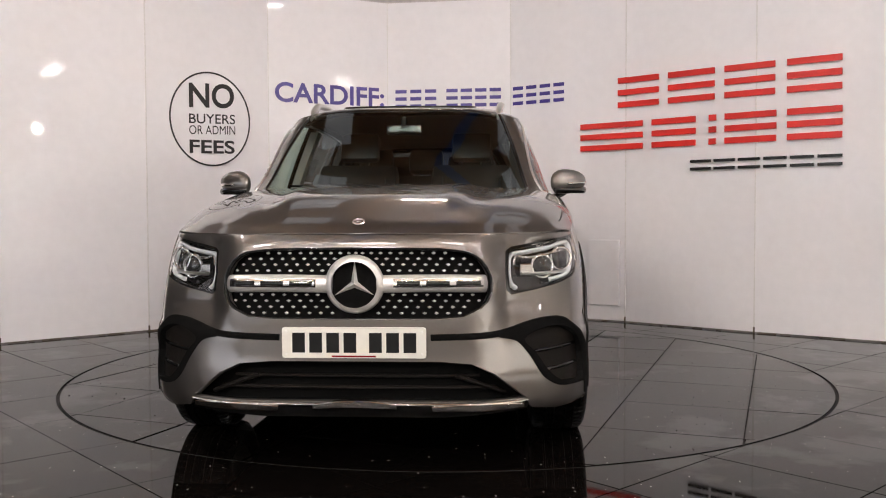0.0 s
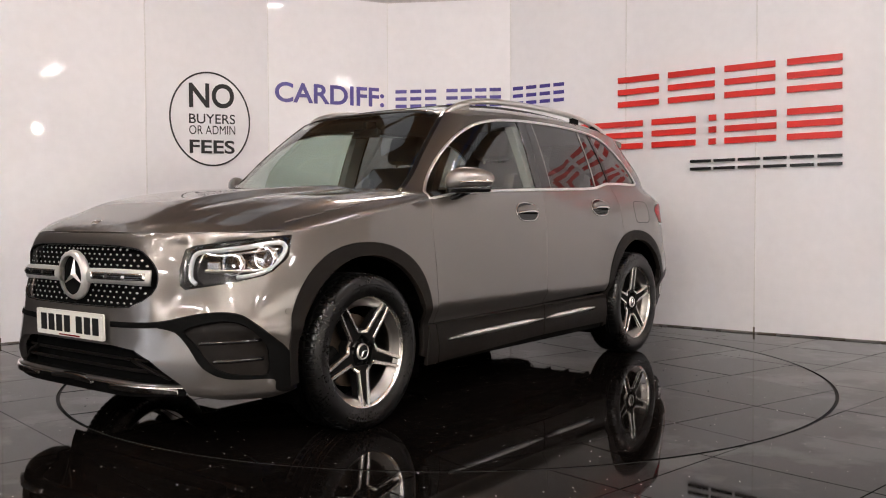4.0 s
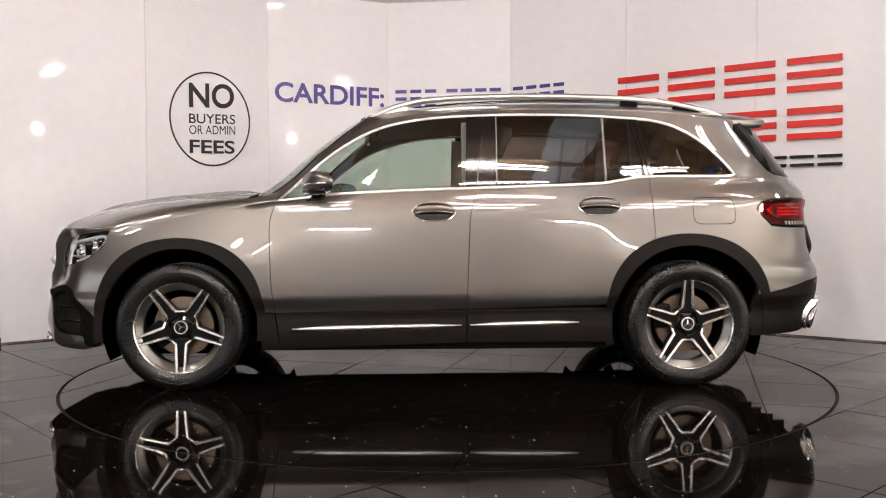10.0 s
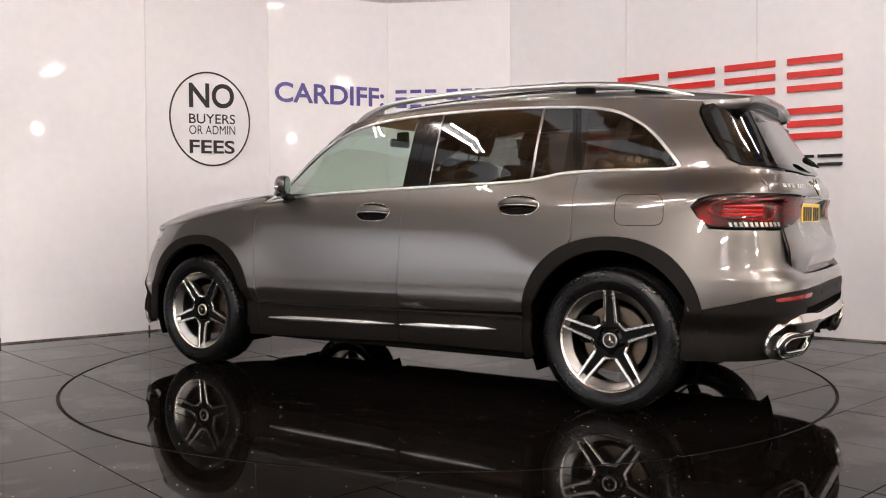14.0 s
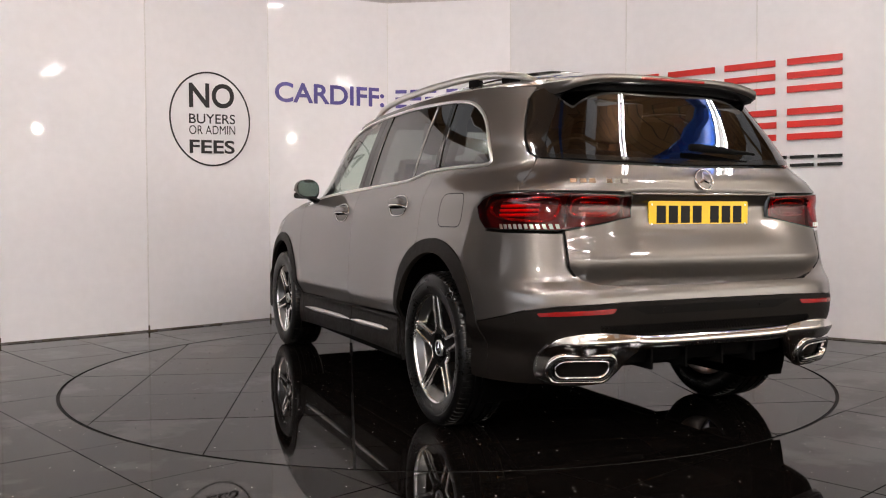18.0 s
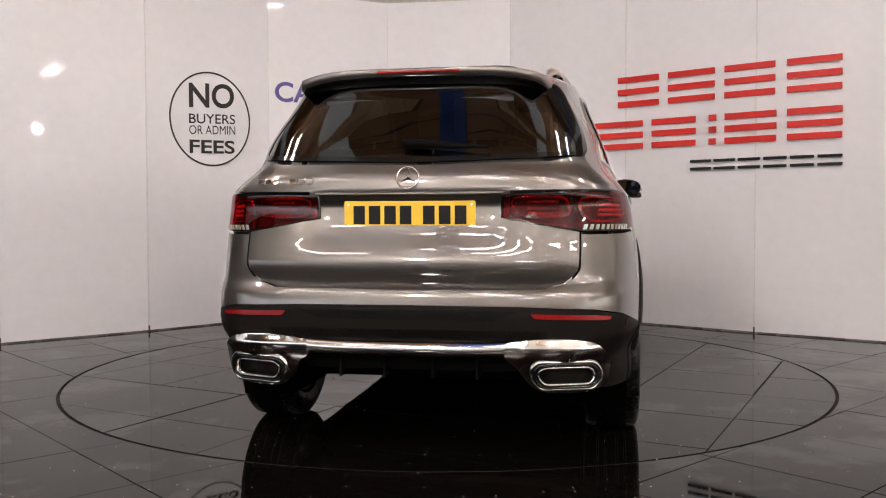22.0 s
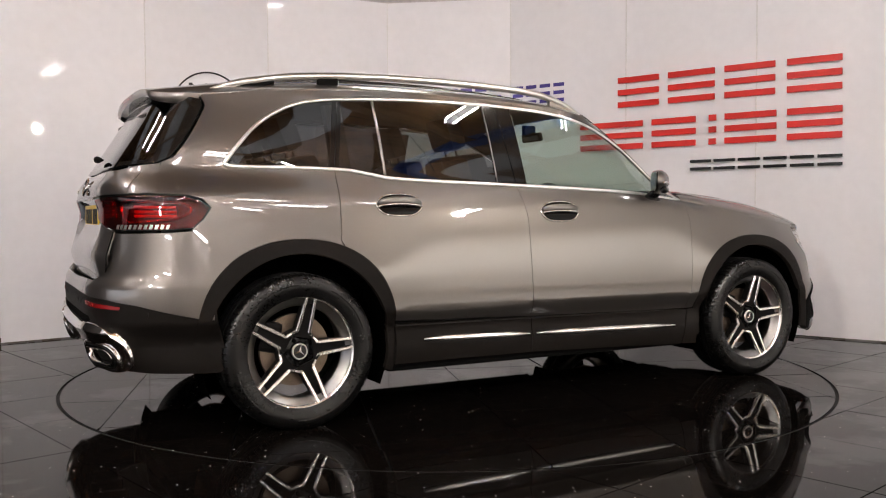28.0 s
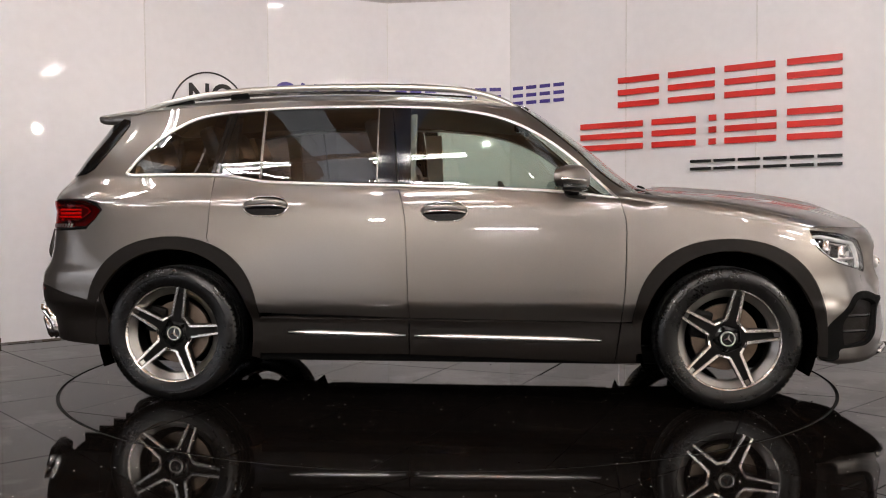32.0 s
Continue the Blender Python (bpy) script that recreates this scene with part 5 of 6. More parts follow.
def build_tail():
    f = tail_at
    inset = lambda g, d: (lambda u, z: (lambda p, n: tuple(p - n * d))(*surface(g, u, z)))
    rx = lambda y, z: (rear_x(y, z) - tail_x(z) + gate_x(z) + .026 * ease(.50, .30, abs(y)) * ease(.80, .95, z) * ease(1.062, 1.005, z), y, z)
    lamp = [(.395, .955), (.405, 1.042), (.60, 1.050), (.86, 1.056), (1.08, 1.052), (1.155, 1.030), (1.182, 1.000), (1.14, .950), (1.085, .912), (.95, .905), (.72, .902), (.66, .908), (.52, .930)]
    gate = [(-.640, 1.172), (0, 1.160), (.640, 1.172), (.690, 1.10), (.715, 1.062), (.395, 1.058), (.382, .95), (.50, .926), (.655, .900), (.655, .80), (.648, .755), (.60, .708), (.52, .684), (0, .674), (-.52, .684), (-.60, .708), (-.648, .755), (-.655, .80), (-.655, .900), (-.50, .926), (-.382, .95), (-.395, 1.058), (-.715, 1.062), (-.690, 1.10)]
    tg = panel("tailgate", gate, rx, PAINT, car, rows=(.796, .782), step=(.03, .020), label="grey metallic tailgate")
    # dark strip drawn for the open gap along the gate's lower edge
    low_edge = [(-.657, .90), (-.657, .80), (-.651, .755), (-.603, .705), (-.523, .681), (0, .671)]
    low_edge = low_edge + [(-a, b) for a, b in low_edge[-2::-1]]
    band("gate_gap", spline(low_edge, 6, False), rx, MATT_BLACK, tg, .009, .003, -.002)
    band("gate_lip", [(.37 * (1 - 2 * i / 24), 1.050) for i in range(25)], rx, PAINT, tg, .012, .010, .0)
    c, n = surface(rx, 0, 1.108)
    c = c + OFF
    upv = (Vector((0, 0, 1)) - n * n.z).normalized()
    mm = Matrix.Translation(c) @ n.to_track_quat("Y", "Z").to_matrix().to_4x4()
    bd = Build().lathe([(.040, .001), (.0405, .008), (.044, .010), (.047, .008), (.047, .001)], mm, 48).make("badge_ring", CHROME, tg, smooth=True)
    star(c + n * .003, (0, -1, 0), upv, n, .042, STAR_SILVER, bd, .17, .007)
    for k in range(7):
        if k == 3:
            continue
        y = .610 - k * .036
        p, n2 = surface(rx, y, 1.098)
        Build().box((.004, .026, .018), Matrix.Translation(p + OFF + n2 * .003) @ n2.to_track_quat("X", "Z").to_matrix().to_4x4()).make("bar", CHROME, tg)
    plate("rear_number_plate", Vector((-2.180, 0, .966)) + OFF, Vector((0, -1, 0)), Vector((.0, 0, 1)), Vector((-1, 0, 0)), PLATE_YELLOW, "yellow number plate with black bars")
    # corner pieces between gate and quarter, then the bumper
    for s in (-1, 1):
        fs = mirrored(f, s)
        tl = panel("tail_lamp", lamp, inset(fs, .040), LAMP_DEEP, car, step=(.045, .03), thick=0, label="red tail lamp wrapped round the corner")
        panel("lamp_wall", lamp, fs, GLOSS_BLACK, tl, holes=[[(.79 + (a - .79) * .975, .98 + (b - .98) * .90) for a, b in lamp]], step=(.04, .03), thick=.04, lift=.001)
        for loop in (spline([(.47, .965), (.46, 1.020), (.62, 1.026), (.66, 1.0), (.64, .965)], 4), spline([(.74, .945), (.72, 1.020), (.90, 1.028), (1.05, 1.025), (1.09, .995), (1.03, .960), (.90, .945)], 4)):
            band("light_guide", loop, inset(fs, .022), LAMP_FACET, tl, .016, .012, closed=True)
        for z in (.972, .990, 1.008):
            band("reflector_bar", [(.500 + .125 * i / 6, z) for i in range(7)], inset(fs, .024), LAMP_FACET, tl, .013, .010)
            band("reflector_bar", [(.795 + .22 * i / 8, z - .004) for i in range(9)], inset(fs, .024), LAMP_RED, tl, .013, .010)
        band("divider", [(.678, .912 + .128 * i / 6) for i in range(7)], inset(fs, .016), GLOSS_BLACK, tl, .012, .012)
        for k in range(11):
            a = .70 + k * .026
            panel("reversing_rib", [(a, .909), (a + .014, .909), (a + .022, .928), (a + .008, .928)], inset(fs, -.0045), ALLOY_GREY, tl, step=(.03, .02), thick=.004)
        cover = panel("cover", [(.79 + (a - .79) * .985, .98 + (b - .98) * .96) for a, b in lamp], fs, RED_LENS, tl, step=(.04, .03), thick=0, lift=.002)
        cover.visible_shadow = False
        panel("corner_panel", [(.655, 1.168), (.735, 1.066), (.86, 1.064), (.940, 1.066), (.950, 1.10), (.935, 1.15), (.900, 1.198), (.80, 1.190)], fs, PAINT, car, step=(.04, .03), lift=-.003)
    up_edge = [(-1.232, .806), (-1.15, .848), (-1.085, .900), (-.95, .893), (-.72, .890), (-.664, .893), (-.664, .80), (-.657, .752), (-.610, .708), (-.535, .686), (0, .680)]
    up_edge += [(-a, b) for a, b in up_edge[-2::-1]]
    lowline = [(1.245, .77), (1.222, .70), (1.195, .62), (1.175, .522), (1.11, .530), (.98, .560), (.87, .590), (.72, .612), (.44, .622), (0, .624)]
    lowline += [(-a, b) for a, b in lowline[-2::-1]]
    bumper = panel("rear_bumper", up_edge + lowline, f, PAINT, car, step=(.045, .022), thick=.03, label="grey and black rear bumper with chrome trim")
    skirt_top = [(a, b - .004) for a, b in lowline if b < .65]
    panel("skirt", skirt_top + [(-1.175, .30), (-1.10, .286), (-.84, .294), (-.70, .304), (-.47, .345), (-.43, .435), (.43, .435), (.47, .325), (.70, .300), (.84, .290), (1.10, .282), (1.175, .30)], f, CLADDING, bumper, step=(.05, .03), thick=.03, lift=.001, label="black textured bumper skirt")
    panel("centre_strip", [(-.43, .604), (.43, .604), (.33, .569), (-.33, .569)], f, ALLOY_DARK, bumper, step=(.06, .03), lift=.003)
    # honeycomb mesh above the chrome
    net = Build()
    for row in range(4):
        for col in range(-33, 34):
            p, n = surface(inset(f, .0), (col + .5 * (row % 2)) * .016, .499 + row * .0085)
            q = n.to_track_quat("Z", "Y").to_matrix().to_4x4()
            net.lathe([(.0050, 0), (.0062, .003), (.0076, 0)], Matrix.Translation(p + OFF + n * .002) @ q, 6, axis="Z")
    tagged(net.make("mesh", MATT_BLACK, bumper), "fine black honeycomb mesh", kind="stuff")
    # chrome bar and exhaust trims
    def swell(g):
        """The chrome swells out round each tail pipe and runs into the bar."""
        def at(u, z):
            p, n = surface(g, u, z)
            return tuple(p + n * (.020 + .016 * ease(.300, .500, z) - .020 * ease(.47, .51, z)))
        return at
    bar = [(.412 * (1 - 2 * i / 40), .458 + .008 * abs(1 - 2 * i / 40) ** 4) for i in range(41)]
    band("chrome_bar", bar, f, CHROME, bumper, .060, .032, .002)
    for s in (-1, 1):
        fs = mirrored(f, s)
        outer = spline([(.385, .486), (.46, .500), (.54, .506), (.64, .504), (.73, .488), (.795, .44), (.81, .385), (.785, .326), (.70, .304), (.60, .302), (.515, .308), (.465, .345), (.43, .405), (.39, .438)], 4)
        hole = [(.620 + k * .082 + .046 * math.cos(t), .374 + .046 * math.sin(t)) for k, t in [(1, radians(a)) for a in range(-90, 91, 15)] + [(-1, radians(a)) for a in range(90, 271, 15)]]
        ch = panel("exhaust_trim", outer, swell(fs), CHROME, bumper, holes=[hole], step=(.018, .014), thick=.05)
        band("pipe_surround", [(.62 + (a - .62) * 1.05, .374 + (b - .374) * 1.10) for a, b in hole], fs, CHROME, ch, .020, .016, .024, closed=True)
        band("pipe_ring", [(.62 + (a - .62) * .96, .374 + (b - .374) * .92) for a, b in hole], fs, GLOSS_BLACK, ch, .020, .030, .012, closed=True)
        band("pipe_lip", [(.62 + (a - .62) * .84, .374 + (b - .374) * .68) for a, b in hole], fs, CHROME, ch, .010, .018, .022, closed=True)
        panel("pipe_inside", [(.62 + (a - .62) * .98, .374 + (b - .374) * .98) for a, b in hole], inset(fs, .02), MATT_BLACK, ch, step=(.05, .04), thick=0)
        panel("reflector", rounded([(.475, .597), (.72, .590), (.80, .583), (.79, .570), (.70, .573), (.49, .578)], .008), fs, REFLECTOR, bumper, step=(.04, .02), lift=.003, thick=.004)
        p, n = surface(fs, .905, .55)
        part("parking_sensor", *disc_at(p + OFF, n, .012, .0025, 18), CLADDING, bumper, smooth=False)
        p, n = surface(fs, .25, .585)
        part("parking_sensor", *disc_at(p + OFF, n, .009, .005, 18), ALLOY_DARK, bumper, smooth=False)
    # diffuser fins under the bar
    dv = panel("diffuser", [(-.44, .445), (.44, .445), (.46, .360), (.36, .340), (-.36, .340), (-.46, .360)], inset(f, .05), MATT_BLACK, bumper, step=(.06, .04), thick=0)
    for y in (-.27, -.095, .095, .27):
        Build().box((.15, .012, .10), Matrix.Translation(OFF) @ pose(-2.15, y, .385), .004).make("fin", MATT_BLACK, dv)


def build_cabin():
    cab = new("cabin")
    cab.parent = car
    T = Matrix.Translation(OFF)
    Build().box((3.3, 1.30, .10), T @ pose(.25, 0, .235), .03).box((.9, 1.0, .14), T @ pose(1.55, 0, .27), .04).box((.55, 1.0, .10), T @ pose(-1.62, 0, .36), .04).make("underbody", MATT_BLACK, car)
    Build().box((1.75, 1.50, .04), T @ pose(-.07, 0, .42)).box((.04, 1.5, .60), T @ pose(.98, 0, .72)).box((1.25, 1.16, .04), T @ pose(-1.55, 0, .66)).make("cabin_floor", DASH, cab)
    for s in (-1, 1):
        vs, fs, xs = [], [], np.linspace(.90, -1.95, 30)
        for x in xs:
            for z in ((.42, .70, .95) if x > -.80 else (.97, 1.0, 1.03)) + (belt_z(max(-1.66, min(.87, x))) - .012,):
                vs.append(Vector((x, s * max(.3, side_y(x, z) - .075 - (.03 if z < .8 else 0)), z)) + OFF)
        for i in range(29):
            for q in range(3):
                fs.append((4 * i + q, 4 * i + 4 + q, 4 * i + 5 + q, 4 * i + 1 + q))
        part("door_card", vs, fs, DASH, cab)
        vs = []
        for z in (1.10, 1.30, 1.50):
            y = side_y(-.205, z) - .03
            vs += [Vector((-.150, s * y, z)) + OFF, Vector((-.255, s * y, z)) + OFF, Vector((-.255, s * (y - .05), z)) + OFF, Vector((-.150, s * (y - .05), z)) + OFF]
        part("inner_pillar", vs, [(k + a, k + (a + 1) % 4, k + 4 + (a + 1) % 4, k + 4 + a) for k in (0, 4) for a in range(4)], LINER, cab, smooth=False)
        for x0, x1 in ((-1.12, -1.20), (-1.68, -1.76)):
            vs = []
            for z in (1.15, 1.32, 1.50):
                y = side_y((x0 + x1) / 2, z) - .03
                vs += [Vector((x0, s * y, z)) + OFF, Vector((x1, s * (y - .01), z)) + OFF, Vector((x1, s * (y - .06), z)) + OFF, Vector((x0, s * (y - .05), z)) + OFF]
            part("inner_pillar", vs, [(k + a, k + (a + 1) % 4, k + 4 + (a + 1) % 4, k + 4 + a) for k in (0, 4) for a in range(4)], DASH, cab, smooth=False)
    vs, xs, ws = [], np.linspace(.36, -1.93, 16), np.linspace(-.93, .93, 11)
    for x in xs:
        for v in ws:
            p = roof_point(x, v)
            vs.append(Vector((p[0], p[1], p[2] - .045)) + OFF)
    part("headlining", vs, [(i * 11 + j, i * 11 + j + 1, i * 11 + 12 + j, i * 11 + 11 + j) for i in range(15) for j in range(10)], LINER, cab)
    dash = Build()
    prof = [(1.0, 1.06), (.88, 1.075), (.72, 1.06), (.60, 1.02), (.55, .95), (.56, .82), (.62, .70), (1.0, .70)]
    dash.prism([(x, z) for x, z in prof], -.72, .72, T @ Matrix(((1, 0, 0, 0), (0, 0, 1, 0), (0, 1, 0, 0), (0, 0, 0, 1))))
    d = dash.make("dashboard", DASH, cab)
    Build().box((.02, .62, .13), T @ pose(.575, -.22, 1.055, 0, 8, 0), .008).make("display", GLOSS_BLACK, d)
    # steering wheel on the driver's side
    wm = T @ pose(.36, -.37, .985, 0, 62, 0)
    sw = Build().lathe([(.178 + .016 * math.cos(a), .016 * math.sin(a)) for a in [2 * math.pi * i / 10 for i in range(10)]], wm, 40, closed=True, axis="Z")
    sw.box((.04, .32, .02), wm, .006).box((.18, .05, .02), wm @ pose(.08, 0, 0), .006).lathe([(0, .03), (.06, .025), (.07, -.02)], wm, 20, axis="Z")
    sw.make("steering_wheel", LEATHER, cab, smooth="auto")
    Build().box((.03, .20, .055), T @ pose(.42, 0, 1.455, 0, -12, 0), .012).box((.09, .03, .07), T @ pose(.395, 0, 1.495), .01).make("interior_mirror", GLOSS_BLACK, cab)

    def seat(x, y, w, z=.62, h=.62, lean=18, rest=True):
        st = new("seat")
        st.parent = cab
        Build().box((.50, w, .16), T @ pose(x + .12, y, z, 0, -6, 0), .05).make("cushion", LEATHER, st, smooth="auto")
        m = T @ pose(x - .12, y, z + .08, 0, -lean, 0)
        Build().box((.13, w, h), m @ pose(0, 0, h / 2), .05).box((.15, .08, h * .8), m @ pose(.03, w / 2 - .04, h * .45), .03).box((.15, .08, h * .8), m @ pose(.03, -w / 2 + .04, h * .45), .03).make("backrest", LEATHER, st, smooth="auto")
        if rest:
            Build().box((.10, .26, .19), m @ pose(.0, 0, h + .13), .04).make("headrest", LEATHER, st, smooth="auto")
            Build().lathe([(.006, h - .02), (.006, h + .08)], m @ pose(0, .06, 0), 8, axis="Z").lathe([(.006, h - .02), (.006, h + .08)], m @ pose(0, -.06, 0), 8, axis="Z").make("headrest_post", CHROME, st)
    seat(-.05, .37, .52)
    seat(-.05, -.37, .52)
    for y in (.38, 0, -.38):
        seat(-.95, y, .42, .64, .58, 22)
    for y in (.27, -.27):
        seat(-1.66, y, .46, .72, .46, 16)


# ---- wheels: built once, then placed four times ----
def build_wheel():
    w = new("wheel")
    tyre = Build()
    prof = [(.250, -.108), (.264, -.113), (.290, -.120), (.318, -.119), (.338, -.110)]
    tread = [(.349, -.100, 1), (.352, -.086, 1), (.3535, -.070, 1), (.3535, -.064, 0), (.346, -.063, 0), (.346, -.055, 0), (.3545, -.054, 0), (.355, -.030, 0), (.347, -.029, 0), (.347, -.021, 0), (.3555, -.020, 0)]
    tread = tread + [(r, -h, k) for r, h, k in tread[::-1]]
    full = [(r, h, 0) for r, h in prof] + tread + [(r, -h, 0) for r, h in prof[::-1]]
    nblk = 72
    vs, fs, k = [], [], len(full)
    angs = []
    for i in range(nblk):
        a = 2 * math.pi * i / nblk
        angs += [(a, 1), (a + .062, 1), (a + .066, 0), (a + .083, 0)]
    for a, on in angs:
        for r, h, blk in full:
            rr = r - (.006 if blk and not on else 0)
            aa = a + h * .25
            vs.append((rr * math.cos(aa), h, rr * math.sin(aa)))
    n = len(angs)
    for i in range(n):
        j = (i + 1) % n
        for q in range(k - 1):
            fs.append((i * k + q, j * k + q, j * k + q + 1, i * k + q + 1))
    t = part("tyre", vs, fs, RUBBER, w, "black road tyre")
    t.data.set_sharp_from_angle(angle=radians(40))
    for a0, a1 in ((15, 75), (105, 150), (200, 262), (290, 335)):
        Build().tube([(.307 * math.cos(radians(a)), .1195, .307 * math.sin(radians(a))) for a in np.linspace(a0, a1, 20)], .006, .0012, 4, up=(0, 1, 0)).make("sidewall_marking", RUBBER, t)
    rim = Build().lathe([(.236, -.10), (.228, -.06), (.222, .0), (.226, .05), (.240, .078), (.250, .088)], n=72)
    rim = rim.make("rim_barrel", ALLOY_GREY, w, smooth=True)
    lip = Build().lathe([(.240, .080), (.244, .094), (.254, .1035), (.263, .106), (.2655, .103), (.2650, .094)], n=72).make("rim_lip", MACHINED, w, smooth=True)
    face = Build().lathe([(.206, .058), (.214, .070), (.236, .083), (.252, .0985)], n=72).make("rim_face", ALLOY_SATIN, rim, smooth=True)

    def bar(p0, p1, w0, w1, y0, y1, depth):
        a, b = Vector(p0), Vector(p1)
        d = (b - a).normalized()
        q = Vector((-d.y, d.x))
        vs = []
        for p, ww, y in ((a, w0, y0), (b, w1, y1)):
            for o, dy in ((-.5, -.004), (-.30, 0), (.30, 0), (.5, -.004), (.5, -depth), (-.5, -depth)):
                c = p + q * ww * o
                vs.append((c.x, y + dy, c.y))
        return vs, [(0, 5, 4, 3, 2, 1), (6, 7, 8, 9, 10, 11)] + [(i, (i + 1) % 6, 6 + (i + 1) % 6, 6 + i) for i in range(6)]
    for k in range(5):
        a = radians(90 + 72 * k)
        ax, no = Vector((math.cos(a), math.sin(a))), Vector((-math.sin(a), math.cos(a)))
        sp = Build()
        dark = Build()
        for s in (-1, 1):
            tip, knee, root = (ax * r + no * s * o for r, o in ((.252, .0200), (.0900, .0285), (.0725, .0527)))
            sp.add(*bar(knee, tip, .0170, .0150, .080, .098, .018))
            sp.add(*bar(root, knee, .0130, .0165, .070, .080, .018))
            dark.add(*bar(knee, tip - no * s * .002, .019, .017, .070, .090, .045))
            dark.add(*bar(root * .97, knee, .026, .021, .060, .071, .045))
        spoke = sp.make("spoke", MACHINED, w, "machined bright twin spoke")
        dark.prism([tuple(ax * .064 + no * .046), tuple(ax * .064 - no * .046), tuple(ax * .090 - no * .0285), tuple(ax * .25 - no * .020), tuple(ax * .25 + no * .020), tuple(ax * .090 + no * .0285)], -.034, -.010, Matrix(((1, 0, 0, 0), (0, 0, -1, .04), (0, 1, 0, 0), (0, 0, 0, 1))))
        dark.make("spoke_body", ALLOY_DARK, spoke)
        bb = a + radians(36)
        c = Vector((math.cos(bb) * .054, .055, math.sin(bb) * .054))
        Build().lathe([(0, .016), (.007, .016), (.009, .010), (.010, -.01)], Matrix.Translation(c), 12).make("wheel_bolt", MATT_BLACK, w)
    Build().lathe([(.0, .040), (.062, .040), (.072, .050), (.075, .064), (.070, .066), (.064, .055), (.044, .060), (.040, .072)], n=40).make("hub", GLOSS_BLACK, w, smooth="auto")
    cap = Build().lathe([(.0, .079), (.030, .079), (.031, .077)], n=36).make("hub_cap", GLOSS_BLACK, w)
    Build().lathe([(.0305, .074), (.0312, .081), (.0355, .081), (.0385, .072)], n=36).make("cap_ring", SATIN, cap, smooth=True)
    star((0, .079, 0), (1, 0, 0), (0, 0, 1), (0, 1, 0), .0305, CHROME, cap, .20, .004)
    Build().lathe([(.05, .005), (.165, .005), (.166, -.02), (.05, -.02)], n=48).make("brake_disc", BRAKE, w, smooth="auto")
    Build().box((.10, .06, .14), pose(.13, .0, .04), .02).make("caliper", ALLOY_DARK, w)
    return w


wheel = build_wheel()
wheel.parent = car
CENTRE_Y = .782
wheel.matrix_basis = pose(AXLE + OFF.x, CENTRE_Y + OFF.y, HUB_Z, 0, 36, 0)
copy_thing(wheel, pose(-AXLE + OFF.x, CENTRE_Y + OFF.y, HUB_Z, 0, 0, 0))
copy_thing(wheel, pose(AXLE + OFF.x, -CENTRE_Y + OFF.y, HUB_Z, 0, -12, 180))
copy_thing(wheel, pose(-AXLE + OFF.x, -CENTRE_Y + OFF.y, HUB_Z, 0, -12, 180))
build_body()
for s in (1, -1):
    build_side(s)

# ---- floor tiles, last: the fixed ones and those that turn ----
RING, PITCH = 2.25, .612


def outside_or_inside(poly, r, inner):
    """Cuts a convex tile along the turntable's circle; gives the pieces on one side."""
    pts = []
    for a, b in zip(poly, poly[1:] + poly[:1]):
        pts.append((a, False))
        dx, dy = b[0] - a[0], b[1] - a[1]
        qa, qb, qc = dx * dx + dy * dy, 2 * (a[0] * dx + a[1] * dy), a[0] ** 2 + a[1] ** 2 - r * r
        disc = qb * qb - 4 * qa * qc
        if disc > 0:
            for s in sorted(((-qb - math.sqrt(disc)) / 2 / qa, (-qb + math.sqrt(disc)) / 2 / qa)):
                if 1e-6 < s < 1 - 1e-6:
                    pts.append(((a[0] + s * dx, a[1] + s * dy), True))
    keep = lambda p: (math.hypot(*p) < r) == inner
    cuts = [i for i, (_, c) in enumerate(pts) if c]
    if not cuts:
        return [poly] if keep(poly[0]) else []
    out, n = [], len(pts)
    for i, c in enumerate(cuts):
        d = cuts[(i + 1) % len(cuts)]
        run = [pts[(c + k) % n][0] for k in range((d - c) % n + 1)]
        mid = ((run[0][0] + run[1][0]) / 2, (run[0][1] + run[1][1]) / 2)
        if not keep(mid):
            continue
        a0, a1 = math.atan2(run[-1][1], run[-1][0]), math.atan2(run[0][1], run[0][0])
        da = (a1 - a0 + math.pi) % (2 * math.pi) - math.pi
        k = max(2, int(abs(da) / .035))
        run += [(r * math.cos(a0 + da * j / k), r * math.sin(a0 + da * j / k)) for j in range(1, k)]
        out.append(run)
    return out


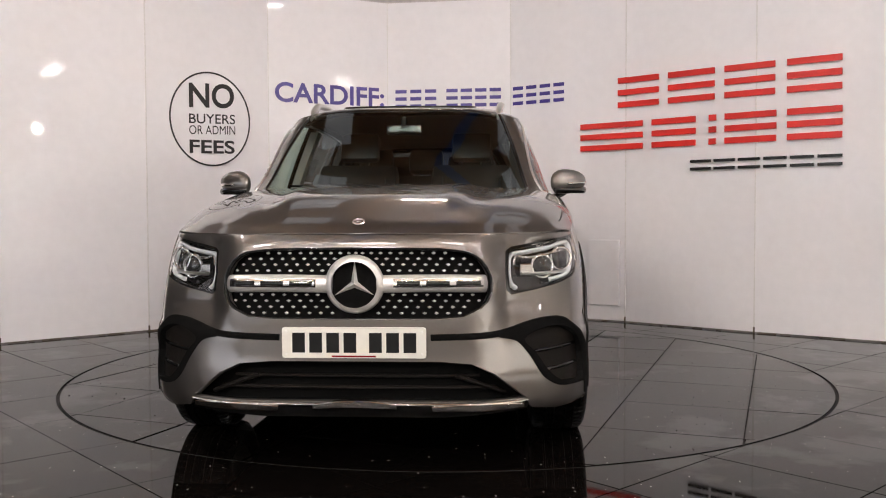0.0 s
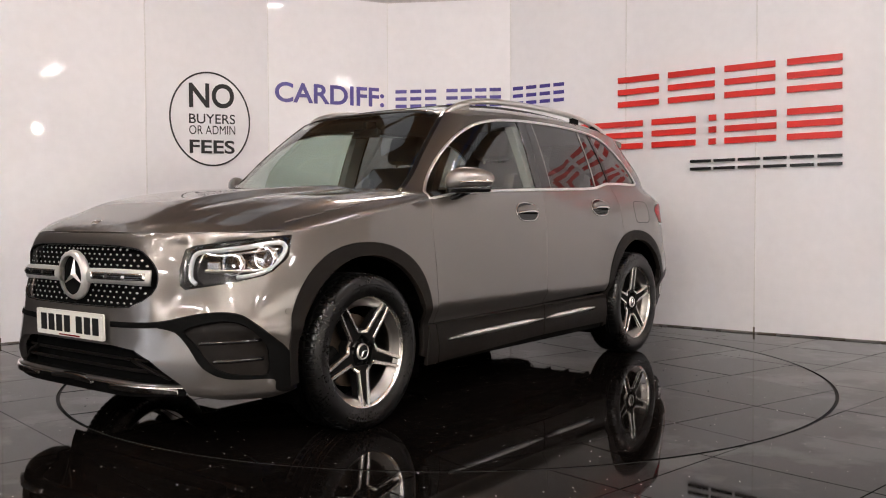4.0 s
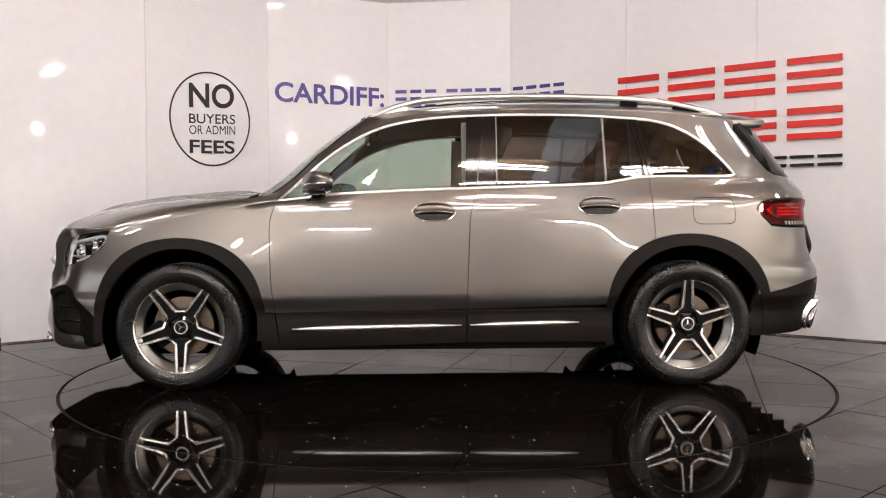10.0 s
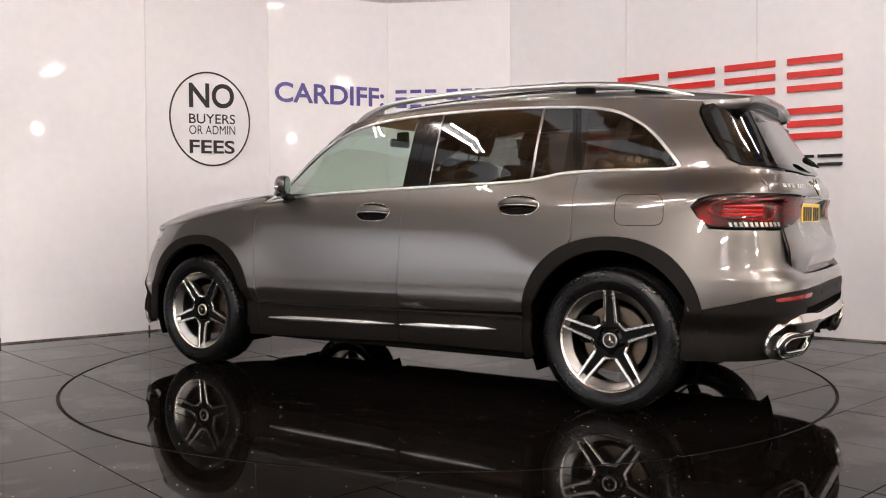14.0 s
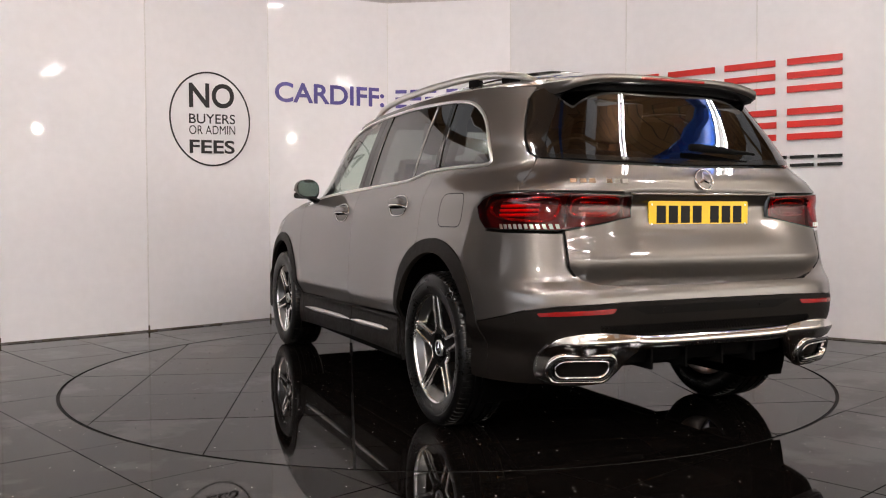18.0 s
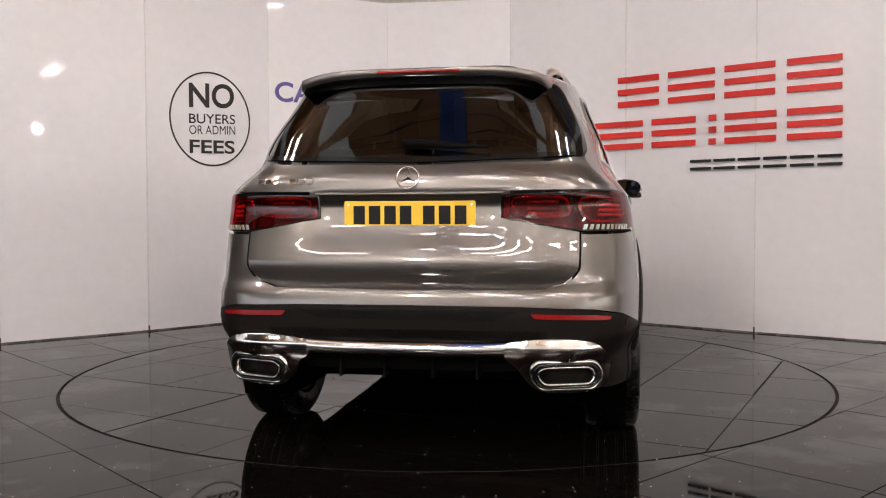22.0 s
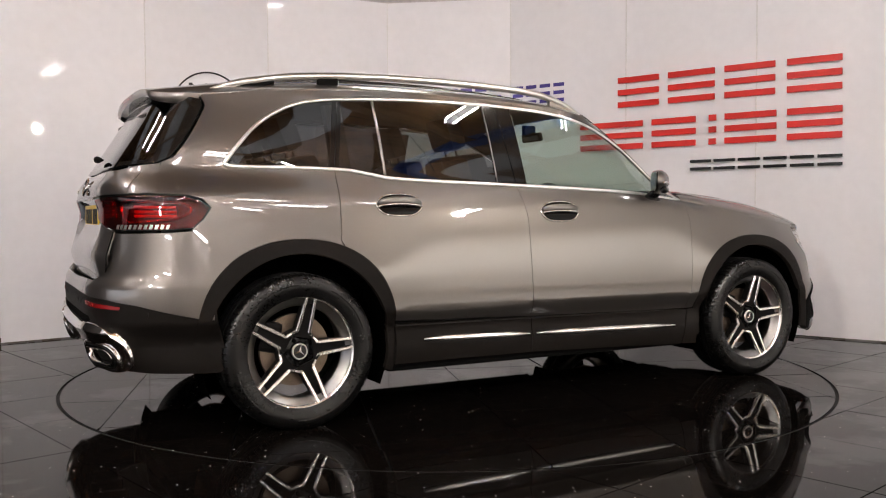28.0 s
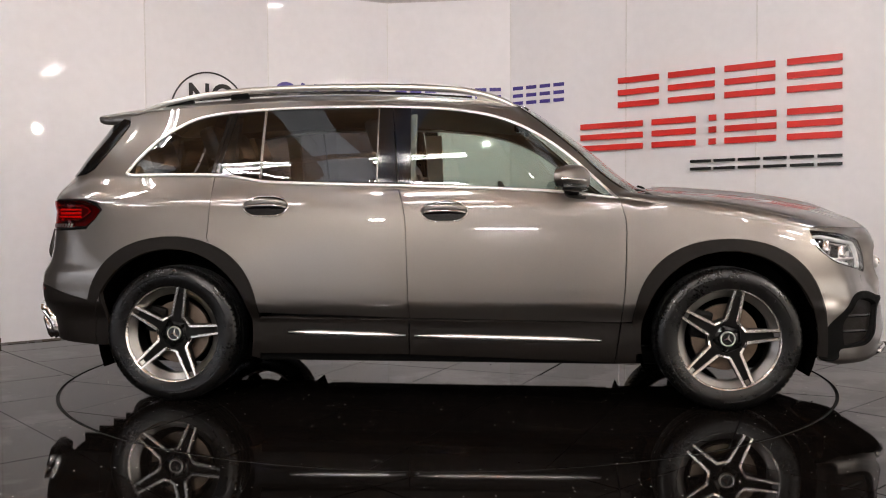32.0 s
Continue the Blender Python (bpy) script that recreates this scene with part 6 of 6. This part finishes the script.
def lay_tiles(parent, angle, phase, r, inner, keep, seed):
    rng = random.Random(seed)
    c, s = math.cos(radians(angle)), math.sin(radians(angle))
    for i in range(-14, 15):
        for j in range(-14, 15):
            g = .0020 + rng.random() * .0016
            wide = [rng.uniform(.004, .008) if inner and rng.random() < .10 else 0.0 for _ in range(4)]
            u0, v0 = i * PITCH + phase[0], j * PITCH + phase[1]
            a0, a1, b0, b1 = u0 + g + wide[0], u0 + PITCH - g - wide[1], v0 + g + wide[2], v0 + PITCH - g - wide[3]
            quad = [(a0, b0), (a1, b0), (a1, b1), (a0, b1)]
            quad = [(c * a - s * b, s * a + c * b) for a, b in quad]
            cx, cy = sum(p[0] for p in quad) / 4, sum(p[1] for p in quad) / 4
            if not keep(cx, cy):
                continue
            tx, ty, up = rng.gauss(0, .0007), rng.gauss(0, .0007), rng.uniform(-.0004, .0004)
            for poly in outside_or_inside(quad, r, inner):
                if sum(a[0] * b[1] - b[0] * a[1] for a, b in zip(poly, poly[1:] + poly[:1])) < 0:
                    poly = poly[::-1]
                n = len(poly)
                top = [(a, b, up + tx * (a - cx) + ty * (b - cy)) for a, b in poly]
                low = [(a, b, -.012) for a, b in poly]
                part("tile", top + low, [tuple(range(n))] + [(i2, n + i2, n + (i2 + 1) % n, (i2 + 1) % n) for i2 in range(n)], TILE, parent, smooth=False)


def in_front_of_wall(x, y):
    if y < -.6:
        return abs(x) < 5.2 and y > -5.3
    return y < np.interp(x, [p[0] for p in WALL_PLAN], [p[1] for p in WALL_PLAN]) + .35 if abs(x) < 4.9 else False


floor = thing("floor", "glossy black square floor tiles round the turntable", "floor", kind="structure")
lay_tiles(floor, 42.5, (.0, .215), RING + .013, False, in_front_of_wall, 5)
lay_tiles(turntable, -16.2 - 1.6, (-.005, -.015), RING - .005, True, lambda x, y: math.hypot(x, y) < RING + .45, 8)
rng = random.Random(21)
drops = Build()
for k in range(500):
    r, a, size = RING * math.sqrt(rng.random()) * .98, rng.uniform(0, 2 * math.pi), rng.uniform(.0012, .0032) * (1 + .8 * (rng.random() < .12))
    if noise.noise((2.2 * r * math.cos(a), 2.2 * r * math.sin(a), .3)) < -.05:
        continue
    drops.lathe([(size, .0), (size * .8, size * .28), (size * .35, size * .44), (.0, size * .46)], pose(r * math.cos(a), r * math.sin(a), .0006), 7, axis="Z")
tagged(drops.make("water_drops", WATER, turntable, smooth=True), "small water drops on the tiles", kind="stuff")
rim = Build().lathe([(RING - .006, -.012), (RING - .003, -.003), (RING, -.003), (RING + .001, -.013)], n=180, axis="Z")
rim.make("rim", GAP, turntable, "thin dark metal rim")
tagged(Build().box((26, .05, .01), pose(0, -13, -.008)).make("trim", GROUT), "dark floor edge strip", "trim", kind="structure")
outer = Build().box((26, 7.6, .012), pose(0, -9.2, -.0065)).box((7.6, 13.5, .012), pose(-9.2, 1.5, -.0065)).box((7.6, 13.5, .012), pose(9.2, 1.5, -.0065))
tagged(outer.make("floor_outer", HALL_FLOOR), "glossy dark floor of the wider hall", "floor", kind="structure")


# ---- the turntable carries the car round ----
def motions():
    turn = [(0, 267.19), (3, 241.7), (6, 216.25), (9, 190.7), (12, 165.2), (15, 139.75), (18, 114.3), (21, 88.8), (24, 63.0), (28, 28.35), (32, -5.46)]
    for ob in (turntable, car):
        walk(ob, [(t, pose(0, 0, 0, 0, 0, a)) for t, a in turn])


motions()
